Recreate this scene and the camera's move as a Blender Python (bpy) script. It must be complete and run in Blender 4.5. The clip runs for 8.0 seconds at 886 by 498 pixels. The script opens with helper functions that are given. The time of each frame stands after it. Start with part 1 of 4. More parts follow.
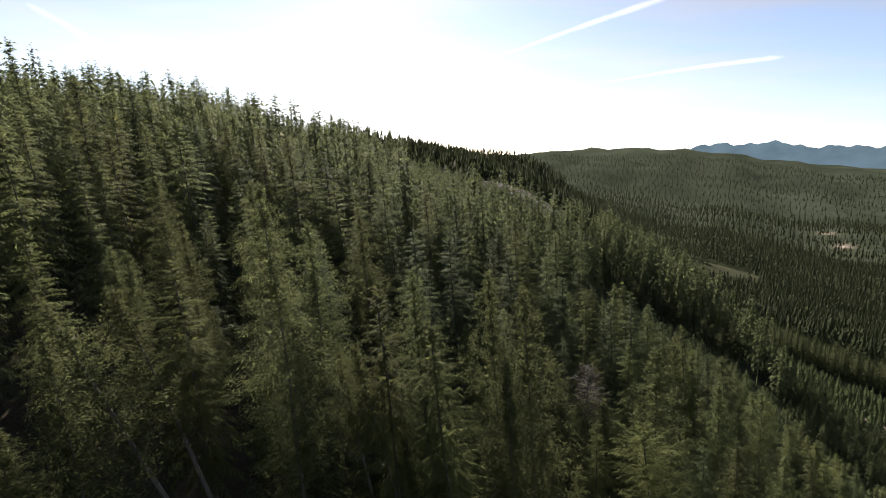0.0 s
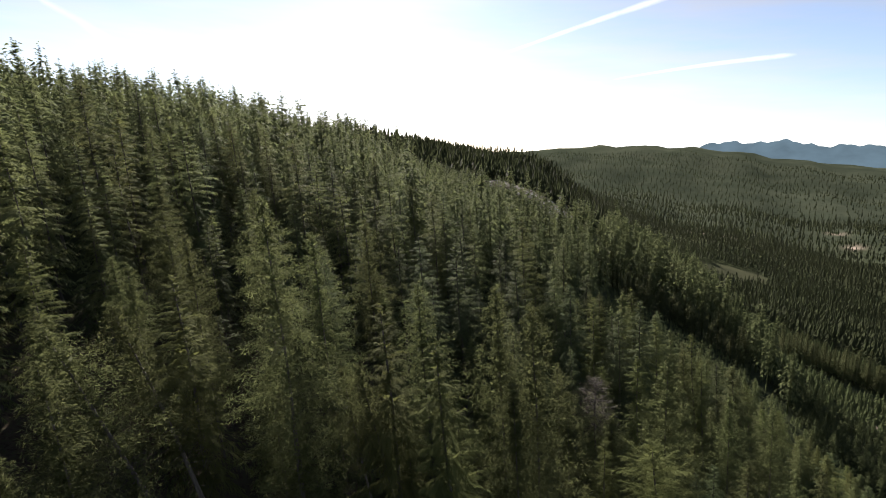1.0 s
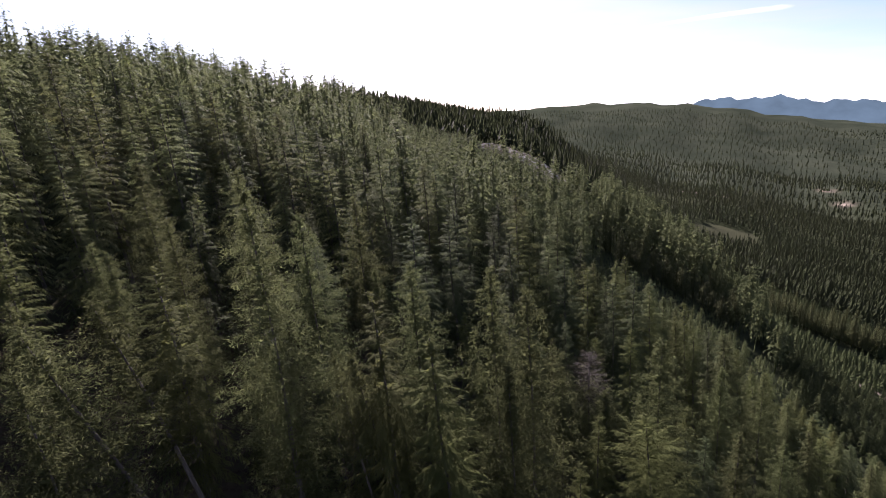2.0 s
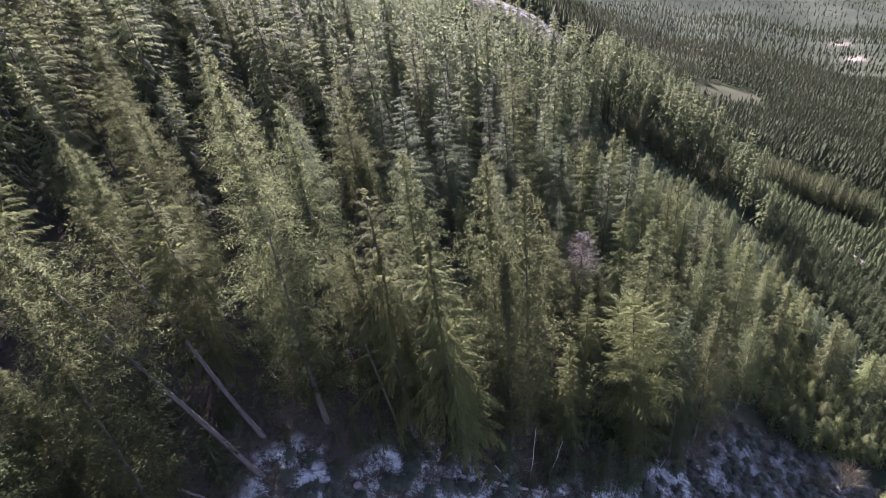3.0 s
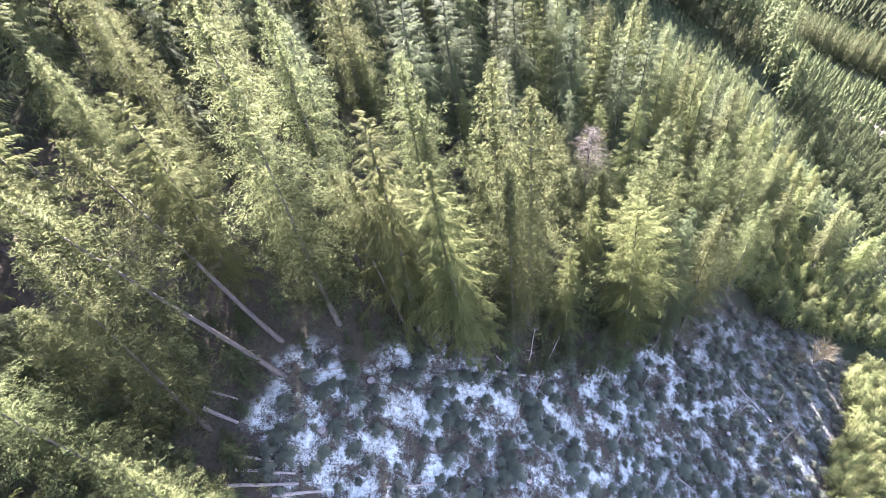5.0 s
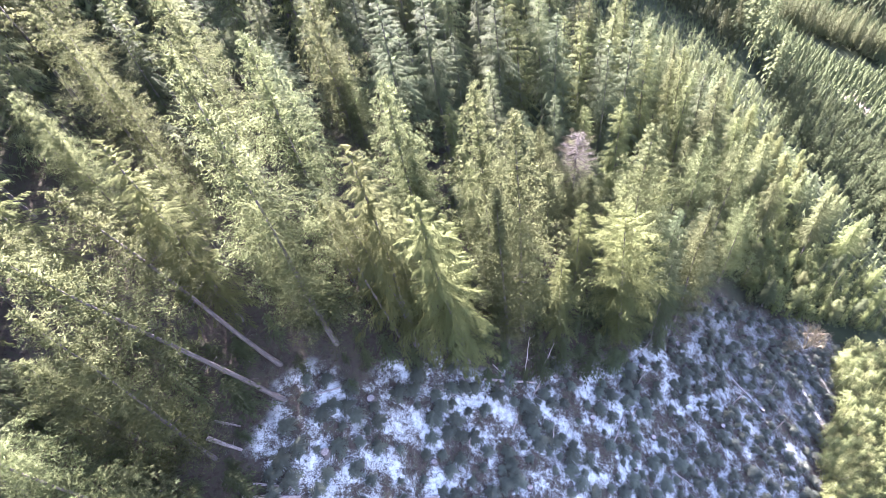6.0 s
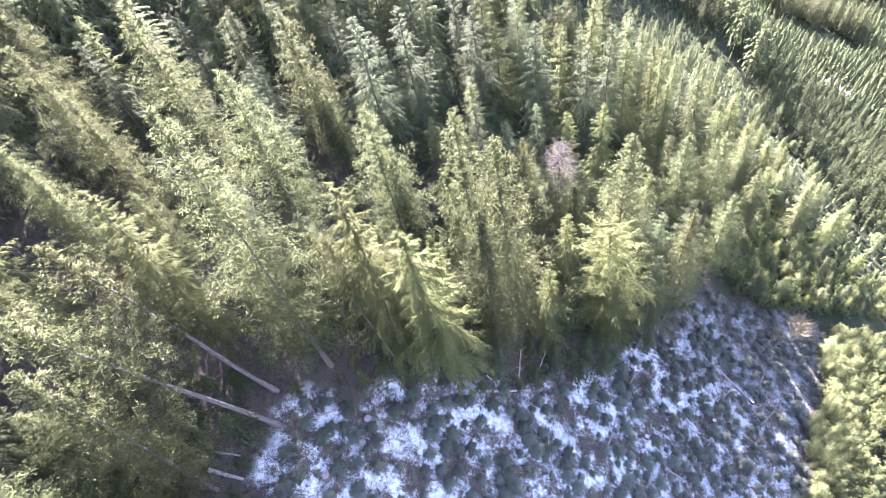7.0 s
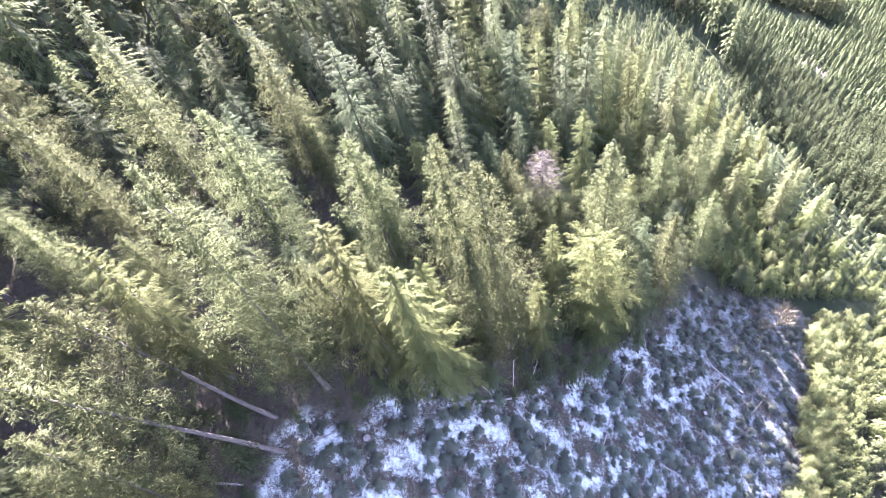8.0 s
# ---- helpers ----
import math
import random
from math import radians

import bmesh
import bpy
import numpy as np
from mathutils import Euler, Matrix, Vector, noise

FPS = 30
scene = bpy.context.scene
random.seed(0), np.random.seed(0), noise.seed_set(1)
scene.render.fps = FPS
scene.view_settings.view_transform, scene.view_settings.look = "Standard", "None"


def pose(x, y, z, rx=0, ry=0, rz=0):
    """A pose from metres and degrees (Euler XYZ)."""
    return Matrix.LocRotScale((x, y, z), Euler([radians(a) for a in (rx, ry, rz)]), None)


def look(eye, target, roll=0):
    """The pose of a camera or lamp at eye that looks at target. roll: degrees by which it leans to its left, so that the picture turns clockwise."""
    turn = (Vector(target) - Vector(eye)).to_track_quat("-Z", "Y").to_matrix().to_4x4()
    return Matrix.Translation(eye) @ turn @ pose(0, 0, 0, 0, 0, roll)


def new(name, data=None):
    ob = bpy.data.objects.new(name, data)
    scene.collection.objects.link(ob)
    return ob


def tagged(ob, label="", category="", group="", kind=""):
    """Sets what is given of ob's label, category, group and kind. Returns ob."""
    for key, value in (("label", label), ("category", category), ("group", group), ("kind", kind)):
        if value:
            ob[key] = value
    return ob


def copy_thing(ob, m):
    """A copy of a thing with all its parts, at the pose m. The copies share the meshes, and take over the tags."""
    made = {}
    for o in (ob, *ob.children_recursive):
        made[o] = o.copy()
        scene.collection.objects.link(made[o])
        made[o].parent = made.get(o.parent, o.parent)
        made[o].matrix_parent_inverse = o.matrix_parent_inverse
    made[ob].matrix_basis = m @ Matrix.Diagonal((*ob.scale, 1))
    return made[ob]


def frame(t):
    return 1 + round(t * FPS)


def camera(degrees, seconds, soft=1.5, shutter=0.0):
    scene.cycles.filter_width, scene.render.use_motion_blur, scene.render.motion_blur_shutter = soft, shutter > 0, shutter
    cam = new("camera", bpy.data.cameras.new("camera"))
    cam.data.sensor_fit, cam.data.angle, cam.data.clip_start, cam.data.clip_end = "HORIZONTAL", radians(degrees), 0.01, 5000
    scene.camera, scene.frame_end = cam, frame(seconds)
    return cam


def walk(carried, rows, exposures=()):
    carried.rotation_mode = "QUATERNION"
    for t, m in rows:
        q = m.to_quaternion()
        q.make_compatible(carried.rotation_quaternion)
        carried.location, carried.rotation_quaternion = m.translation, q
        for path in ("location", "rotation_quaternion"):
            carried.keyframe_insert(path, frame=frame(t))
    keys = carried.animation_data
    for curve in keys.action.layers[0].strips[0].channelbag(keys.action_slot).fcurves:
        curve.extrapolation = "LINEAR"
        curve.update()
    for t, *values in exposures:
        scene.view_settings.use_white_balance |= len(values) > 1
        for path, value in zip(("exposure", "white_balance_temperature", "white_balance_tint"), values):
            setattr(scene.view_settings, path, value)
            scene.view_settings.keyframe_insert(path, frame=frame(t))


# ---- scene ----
# The camera: a small drone that climbs beside a wooded hillside and tips its view down to the clearing below.
cam = camera(83.9, 8.0, soft=0.8)
PATH = [
    (0, 0, 0, 36, 79.51, -2.02, 0.18),
    (0.5, -0.15, 0.62, 36.7, 79.27, -2.07, 0.13),
    (1, -0.125, 1.45, 37.5, 79.05, -2.43, 0.96),
    (1.2, -0.13, 1.8, 37.85, 79.0, -2.4, 0.9),
    (1.8, -0.18, 2.95, 38.8, 76.9, -2.0, 0.2),
    (2.3, -0.234, 3.935, 39.6, 68.45, -1.36, -0.56),
    (2.5, -0.316, 4.286, 39.92, 63.01, -1.02, -0.95),
    (3, -0.44, 5.1, 40.62, 59.54, -0.83, -1.36),
    (3.5, -0.474, 5.853, 41.36, 55.17, -0.65, -1.21),
    (3.7, -0.49, 6.18, 41.64, 49.5, -0.58, -1.35),
    (3.9, -0.5, 6.5, 41.92, 42.9, -0.48, -1.55),
    (4, -0.505, 6.673, 42.1, 42.3, -0.46, -1.61),
    (4.2, -0.49, 7.0, 42.5, 42.75, -0.44, -1.35),
    (4.5, -0.465, 7.48, 43.1, 43.85, -0.41, -1.02),
    (4.7, -0.39, 7.805, 43.5, 43.97, -0.35, -0.9),
    (5.2, -0.16, 8.67, 44.75, 43.5, 0.55, -2.1),
    (5.8, 0.088, 9.727, 46.25, 42.64, 1.38, -3.55),
    (6, 0.203, 10.092, 46.77, 42.37, 1.53, -3.82),
    (6.5, 0.53, 11.0, 48.07, 41.81, 1.9, -4.4),
    (7, 1.03, 11.835, 49.353, 41.21, 2.8, -6.4),
    (7.5, 1.5, 12.65, 50.63, 40.68, 3.4, -7.65),
    (8, 1.87, 13.545, 51.942, 39.99, 4.1, -9.37),
]
EXPOSURES = [(0, 2.28, 6400, 19), (1.2, 2.28, 6400, 19), (2.4, 2.72, 5750, 46), (3.0, 3.92, 5600, 48), (3.5, 4.7, 5600, 48), (4.0, 4.38, 6050, 31), (4.5, 5.13, 5950, 33), (6.0, 5.72, 5650, 42), (8.0, 5.88, 5550, 46)]
walk(cam, [(t, pose(x, y, z, rx, ry, rz)) for t, x, y, z, rx, ry, rz in PATH], EXPOSURES)

# ---- daylight: a low sun ahead of the camera, above the ridge ----
def ramp(nodes, stops):
    r = nodes.new("ShaderNodeValToRGB")
    e = r.color_ramp.elements
    while len(e) < len(stops):
        e.new(0.5)
    for one, (at, colour) in zip(e, stops):
        one.position, one.color = at, (*colour, 1)
    return r


SUN_ELEVATION, SUN_AZIMUTH = 29.0, -10.0  # degrees; the azimuth is counted from +y towards +x
world = bpy.data.worlds.new("sky")
scene.world = world
world.use_nodes = True
wn = world.node_tree
wn.nodes.clear()
sky = wn.nodes.new("ShaderNodeTexSky")
sky.sky_type = "NISHITA"
sky.sun_disc = False
sky.sun_elevation = radians(SUN_ELEVATION)
sky.sun_rotation = radians(SUN_AZIMUTH)
sky.altitude = 600
sky.air_density, sky.dust_density, sky.ozone_density = 1.0, 0.32, 1.3
background = wn.nodes.new("ShaderNodeBackground")
background.inputs["Strength"].default_value = 0.031
world_out = wn.nodes.new("ShaderNodeOutputWorld")
# thin high cirrus over the whole sky: long streaks that whiten the blue
sky_place = wn.nodes.new("ShaderNodeTexCoord")
streak = wn.nodes.new("ShaderNodeMapping")
streak.inputs["Rotation"].default_value = (0, radians(-8), 0)
streak.inputs["Scale"].default_value = (1.3, 1.3, 9.0)
cirrus = wn.nodes.new("ShaderNodeTexNoise")
cirrus.inputs["Scale"].default_value, cirrus.inputs["Detail"].default_value, cirrus.inputs["Roughness"].default_value = 1.6, 6, 0.6
veil = ramp(wn.nodes, [(0.38, (0.15, 0.15, 0.15)), (0.68, (0.75, 0.75, 0.75))])
grey = wn.nodes.new("ShaderNodeRGBToBW")
white = wn.nodes.new("ShaderNodeMix")
white.data_type = "RGBA"
tinted = wn.nodes.new("ShaderNodeMix")
tinted.data_type, tinted.blend_type = "RGBA", "MULTIPLY"
tinted.inputs["Factor"].default_value = 1.0
tinted.inputs["B"].default_value = (0.98, 1.05, 1.1, 1)
wn.links.new(sky_place.outputs["Generated"], streak.inputs["Vector"])
wn.links.new(streak.outputs[0], cirrus.inputs["Vector"])
wn.links.new(cirrus.outputs["Fac"], veil.inputs[0])
wn.links.new(sky.outputs[0], grey.inputs[0])
wn.links.new(grey.outputs[0], tinted.inputs["A"])
wn.links.new(veil.outputs[0], white.inputs["Factor"])
wn.links.new(sky.outputs[0], white.inputs["A"])
wn.links.new(tinted.outputs["Result"], white.inputs["B"])
wn.links.new(white.outputs["Result"], background.inputs[0])
wn.links.new(background.outputs[0], world_out.inputs[0])

sun_data = bpy.data.lights.new("sun", "SUN")
sun_data.energy, sun_data.angle, sun_data.color = 3.4, radians(0.5), (1.0, 0.94, 0.84)
sun = new("sun", sun_data)
el, az = radians(SUN_ELEVATION), radians(SUN_AZIMUTH)
sun_way = Vector((math.sin(az) * math.cos(el), math.cos(az) * math.cos(el), math.sin(el)))
sun.matrix_world = look(sun_way * 900, (0, 0, 0))


# ---- materials ----
def material(name):
    m = bpy.data.materials.new(name)
    m.use_nodes = True
    m.node_tree.nodes.clear()
    return m, m.node_tree.nodes, m.node_tree.links


def noise_node(nodes, links, scale, detail=4, rough=0.55, coords="Object"):
    tex = nodes.new("ShaderNodeTexCoord")
    n = nodes.new("ShaderNodeTexNoise")
    n.inputs["Scale"].default_value, n.inputs["Detail"].default_value, n.inputs["Roughness"].default_value = scale, detail, rough
    links.new(tex.outputs[coords], n.inputs["Vector"])
    return n


def foliage(name, dark, mid, light, translucent=0.45, patch_scale=1.1):
    """Needles: diffuse and translucent, varied from tree to tree and from sprig to sprig."""
    m, nodes, links = material(name)
    geo = nodes.new("ShaderNodeNewGeometry")
    info = nodes.new("ShaderNodeObjectInfo")
    colour = ramp(nodes, [(0.0, dark), (0.5, mid), (1.0, light)])
    patch = noise_node(nodes, links, patch_scale, 3)
    total = nodes.new("ShaderNodeMath")
    total.operation = "MULTIPLY_ADD"
    total.inputs[1].default_value = 0.18
    links.new(geo.outputs["Random Per Island"], total.inputs[0])
    scaled = nodes.new("ShaderNodeMath")
    scaled.operation = "MULTIPLY_ADD"
    scaled.inputs[1].default_value, scaled.inputs[2].default_value = 0.8, 0.02
    links.new(patch.outputs["Fac"], scaled.inputs[0])
    links.new(scaled.outputs[0], total.inputs[2])
    links.new(total.outputs[0], colour.inputs[0])
    tone = nodes.new("ShaderNodeHueSaturation")
    hue = nodes.new("ShaderNodeMapRange")
    hue.inputs["To Min"].default_value, hue.inputs["To Max"].default_value = 0.495, 0.515
    links.new(info.outputs["Random"], hue.inputs["Value"])
    links.new(hue.outputs[0], tone.inputs["Hue"])
    value = nodes.new("ShaderNodeMapRange")
    value.inputs["To Min"].default_value, value.inputs["To Max"].default_value = 0.75, 1.2
    links.new(info.outputs["Random"], value.inputs["Value"])
    links.new(value.outputs[0], tone.inputs["Value"])
    links.new(colour.outputs[0], tone.inputs["Color"])
    diffuse = nodes.new("ShaderNodeBsdfPrincipled")
    diffuse.inputs["Roughness"].default_value = 0.75
    diffuse.inputs["Specular IOR Level"].default_value = 0.03
    links.new(tone.outputs[0], diffuse.inputs["Base Color"])
    # the needles of a spray point many ways: their mean normal is that of the whole bough
    lay = nodes.new("ShaderNodeAttribute")
    lay.attribute_name = "lay"
    turned = nodes.new("ShaderNodeVectorTransform")
    turned.vector_type, turned.convert_from, turned.convert_to = "NORMAL", "OBJECT", "WORLD"
    links.new(lay.outputs["Vector"], turned.inputs[0])
    blend = nodes.new("ShaderNodeVectorMath")
    blend.operation = "MULTIPLY_ADD"
    blend.inputs[1].default_value = (0.12, 0.12, 0.12)
    upward = nodes.new("ShaderNodeVectorMath")
    upward.inputs[1].default_value = (0, 0, 0.4)
    unit = nodes.new("ShaderNodeVectorMath")
    unit.operation = "NORMALIZE"
    links.new(geo.outputs["Normal"], blend.inputs[0])
    links.new(turned.outputs[0], upward.inputs[0])
    links.new(upward.outputs[0], blend.inputs[2])
    links.new(blend.outputs[0], unit.inputs[0])
    through_light = nodes.new("ShaderNodeBsdfTranslucent")
    links.new(unit.outputs[0], diffuse.inputs["Normal"])
    links.new(unit.outputs[0], through_light.inputs["Normal"])
    links.new(tone.outputs[0], through_light.inputs["Color"])
    mix = nodes.new("ShaderNodeMixShader")
    mix.inputs[0].default_value = translucent
    links.new(diffuse.outputs[0], mix.inputs[1])
    links.new(through_light.outputs[0], mix.inputs[2])
    out = nodes.new("ShaderNodeOutputMaterial")
    links.new(mix.outputs[0], out.inputs[0])
    return m


def rough_surface(name, stops, scale, bump=0.4, detail=6, roughness=0.85, stretch=None):
    m, nodes, links = material(name)
    tex = nodes.new("ShaderNodeTexCoord")
    mapping = nodes.new("ShaderNodeMapping")
    mapping.inputs["Scale"].default_value = stretch or (1, 1, 1)
    links.new(tex.outputs["Object"], mapping.inputs["Vector"])
    n = nodes.new("ShaderNodeTexNoise")
    n.inputs["Scale"].default_value, n.inputs["Detail"].default_value = scale, detail
    links.new(mapping.outputs[0], n.inputs["Vector"])
    colour = ramp(nodes, stops)
    links.new(n.outputs["Fac"], colour.inputs[0])
    shader = nodes.new("ShaderNodeBsdfPrincipled")
    shader.inputs["Roughness"].default_value = roughness
    links.new(colour.outputs[0], shader.inputs["Base Color"])
    b = nodes.new("ShaderNodeBump")
    b.inputs["Strength"].default_value, b.inputs["Distance"].default_value = bump, 0.1
    links.new(n.outputs["Fac"], b.inputs["Height"])
    links.new(b.outputs[0], shader.inputs["Normal"])
    out = nodes.new("ShaderNodeOutputMaterial")
    links.new(shader.outputs[0], out.inputs[0])
    return m


NEEDLES_SPIRE = foliage("needles_yellow_green", (0.074, 0.086, 0.03), (0.118, 0.132, 0.046), (0.154, 0.168, 0.061), 0.55)
# lighter than the other needles: sunlight on the young growth is put into the colour
NEEDLES_YOUNG_SUNLIT = foliage("sunlit_needles_of_young_growth", (0.1, 0.112, 0.042), (0.145, 0.16, 0.06), (0.185, 0.2, 0.08), 0.6)
NEEDLES_FIR = foliage("needles_grey_green", (0.078, 0.089, 0.036), (0.115, 0.129, 0.052), (0.145, 0.16, 0.065), 0.55)
NEEDLES_DARK = foliage("needles_dark_green", (0.05, 0.062, 0.028), (0.08, 0.096, 0.043), (0.11, 0.127, 0.057), 0.5)
NEEDLES_DRY = foliage("needles_dry_red_brown", (0.03, 0.024, 0.013), (0.045, 0.037, 0.02), (0.06, 0.05, 0.028), 0.4)
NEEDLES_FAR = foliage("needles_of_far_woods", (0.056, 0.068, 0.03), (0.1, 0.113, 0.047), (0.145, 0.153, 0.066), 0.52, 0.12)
# about half as bright as NEEDLES_FAR: the canopy's self-shadowing is put into the colour
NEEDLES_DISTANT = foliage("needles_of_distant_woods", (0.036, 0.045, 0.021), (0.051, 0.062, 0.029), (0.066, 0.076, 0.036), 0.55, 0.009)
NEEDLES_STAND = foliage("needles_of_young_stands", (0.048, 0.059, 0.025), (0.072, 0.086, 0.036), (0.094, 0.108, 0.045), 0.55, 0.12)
BRUSH = foliage("brush_leaves", (0.085, 0.098, 0.068), (0.13, 0.145, 0.1), (0.175, 0.188, 0.13), 0.4)
TAN_TWIGS = rough_surface("tan_twigs", [(0.3, (0.1, 0.085, 0.045)), (0.7, (0.21, 0.18, 0.1))], 1.5, 0.2)
DRY_TWIGS = rough_surface("dry_red_brown_twigs", [(0.3, (0.022, 0.017, 0.009)), (0.7, (0.042, 0.034, 0.018))], 1.5, 0.2)
BARK = rough_surface("bark", [(0.25, (0.035, 0.029, 0.024)), (0.5, (0.07, 0.06, 0.05)), (0.8, (0.13, 0.115, 0.1))], 3.0, 0.8, stretch=(3, 3, 0.5))
DEADWOOD = rough_surface("weathered_wood", [(0.25, (0.13, 0.105, 0.085)), (0.55, (0.27, 0.235, 0.2)), (0.85, (0.45, 0.42, 0.38))], 2.5, 0.6, stretch=(4, 4, 0.4))


# ---- the lie of the land ----
def height(x, y):
    """The hillside: a crest to the left, a steep flank, a flat valley to the right and a long wooded rise far off."""
    x, y = np.asarray(x, float), np.asarray(y, float)
    yy = np.maximum(y, -200.0)
    bend = 70 * (1 - np.exp(-np.maximum(yy - 40, -60) / 200)) + 0.1 * (yy - 40)
    s = x - bend
    up = 52 * (1 - np.exp(np.minimum(s, 0) * 0.45 / 50))
    down = 85 * (1 - np.exp(-np.maximum(s, 0) * 0.5 / 85))
    back = np.maximum(0, -s - 180)
    z = -5.5 + up - down - 0.0006 * back ** 2 * np.exp(-back / 300)
    # the far rise
    r, a = np.hypot(x, y), np.degrees(np.arctan2(x, np.maximum(y, 1e-3)))
    k = np.clip((r - 1300) / 1900, 0, 1)
    k = k * k * (3 - 2 * k) * (a > 0) * (y > 0)
    crest = 42 + 88 * np.exp(-((a - 22) / 13.0) ** 2) + 3 * np.sin(a * 1.3) + 1.5 * np.sin(a * 3.1)
    z = z * (1 - k) + np.maximum(z, crest) * k
    # spurs and hollows of the valley, and a knoll below the crest
    roll = np.clip((r - 330) / 300, 0, 1) * (s > 20)
    z = z + roll * (7 * np.sin(x * 0.011 + y * 0.006) + 5 * np.sin(x * 0.023 - y * 0.013 + 1.0) + 3 * np.sin(x * 0.05 + y * 0.031))
    z = z + 18 * np.exp(-((x - 105) ** 2 + (y - 565) ** 2) / (2 * 45.0 ** 2))
    u, v = (x - 50) * 0.731 - (y - 298) * 0.682, (x - 50) * 0.682 + (y - 298) * 0.731
    z = z + 12 * np.exp(-((u / 34) ** 2 + (v / 20) ** 2) / 2)
    # gentle unevenness
    z = z + 0.35 * np.sin(x * 0.21 + 1.3) * np.sin(y * 0.17) + 1.5 * np.sin(x * 0.031 + 0.6) * np.sin(y * 0.027 + 1.0) * np.clip((r - 60) / 120, 0, 1)
    return z


EDGE_X = (-16, -5, 0, 10, 22, 34, 41, 48, 58, 68, 74)
EDGE_Y = (36.5, 37.5, 39.5, 39.5, 42.5, 48, 54, 57, 57, 56, 50)


def clearing(x, y, margin=0.0):
    """Whether a place lies in the logged clearing under the camera."""
    wave = 0.9 * np.sin(x * 0.9) + 0.7 * np.sin(x * 0.37 + 2)
    return (x > -16.5 + 1.2 * np.sin(y * 0.4) + margin) & (x < 52.5 + 0.86 * (y - 28) - margin) & (y < np.interp(x, EDGE_X, EDGE_Y) + wave - margin) & (y > -60)


def brow(x, y):
    """How far a place lies from the old timber's lower edge (0) to the plantation beyond the cut (1); below 0 inside the timber."""
    r, a = np.hypot(x - 5, y - 15), np.degrees(np.arctan2(x - 5, y - 15))
    inner = np.interp(a, (17, 25, 31, 35, 39.5, 44, 55, 70), (101, 101, 104, 102, 92, 89, 82, 78)) + 3 * np.sin(a * 1.9)
    outer = np.interp(a, (17, 24, 33, 37, 42, 49, 55, 70), (160, 157, 166, 154, 138, 128, 122, 116)) + 2.5 * np.sin(a * 1.3)
    share = (r - inner) / (outer - inner)
    return np.where((a > 17 + 1.5 * np.sin(r * 0.2)) & (a < 78), share, -1.0), r - outer


def cut_over(x, y, far=0.0):
    """The logged cut at the foot of the old timber: no trees."""
    share, past = brow(x, y)
    a = np.degrees(np.arctan2(x - 5, y - 15))
    depth = np.interp(a, (17, 27, 33), (24, 22, 10))
    return (share > 0.84) & (past < far + depth) & (a < 34)


def brow_height(x, y, tall):
    """Trees grow lower over the brow of the slope."""
    share, past = brow(x, y)
    return np.where((share > 0) & (past < 0), np.minimum(tall, 19.0 - 16.0 * share), tall)


def grid_line(low, high, core, fine):
    """Coordinates fine in the core and ever wider outwards."""
    line = [core]
    step = fine
    while line[-1] < high:
        step *= 1.0 if line[-1] < core + 90 else 1.06
        line.append(line[-1] + step)
    step = fine
    while line[0] > low:
        step *= 1.0 if line[0] > core - 70 else 1.06
        line.insert(0, line[0] - step)
    return np.array(line)


def mesh_from(name, verts, faces, mat, smooth=False):
    me = bpy.data.meshes.new(name)
    me.from_pydata([tuple(v) for v in verts], [], [tuple(f) for f in faces])
    me.materials.append(mat)
    if smooth:
        me.polygons.foreach_set("use_smooth", [True] * len(me.polygons))
    me.update()
    return me


def flakes_mesh(name, verts, lay, mat):
    """A mesh of loose small faces from an array of shape (n, corners, 3); lay holds the mean normal of the needles at each face."""
    n, k = verts.shape[0], verts.shape[1]
    me = bpy.data.meshes.new(name)
    me.vertices.add(k * n)
    me.vertices.foreach_set("co", np.ascontiguousarray(verts, dtype=np.float32).ravel())
    me.loops.add(k * n)
    me.loops.foreach_set("vertex_index", np.arange(k * n, dtype=np.int32))
    me.polygons.add(n)
    me.polygons.foreach_set("loop_start", np.arange(0, k * n, k, dtype=np.int32))
    me.attributes.new("lay", "FLOAT_VECTOR", "FACE").data.foreach_set("vector", np.ascontiguousarray(lay, dtype=np.float32).ravel())
    me.materials.append(mat)
    me.update(calc_edges=True)
    return me


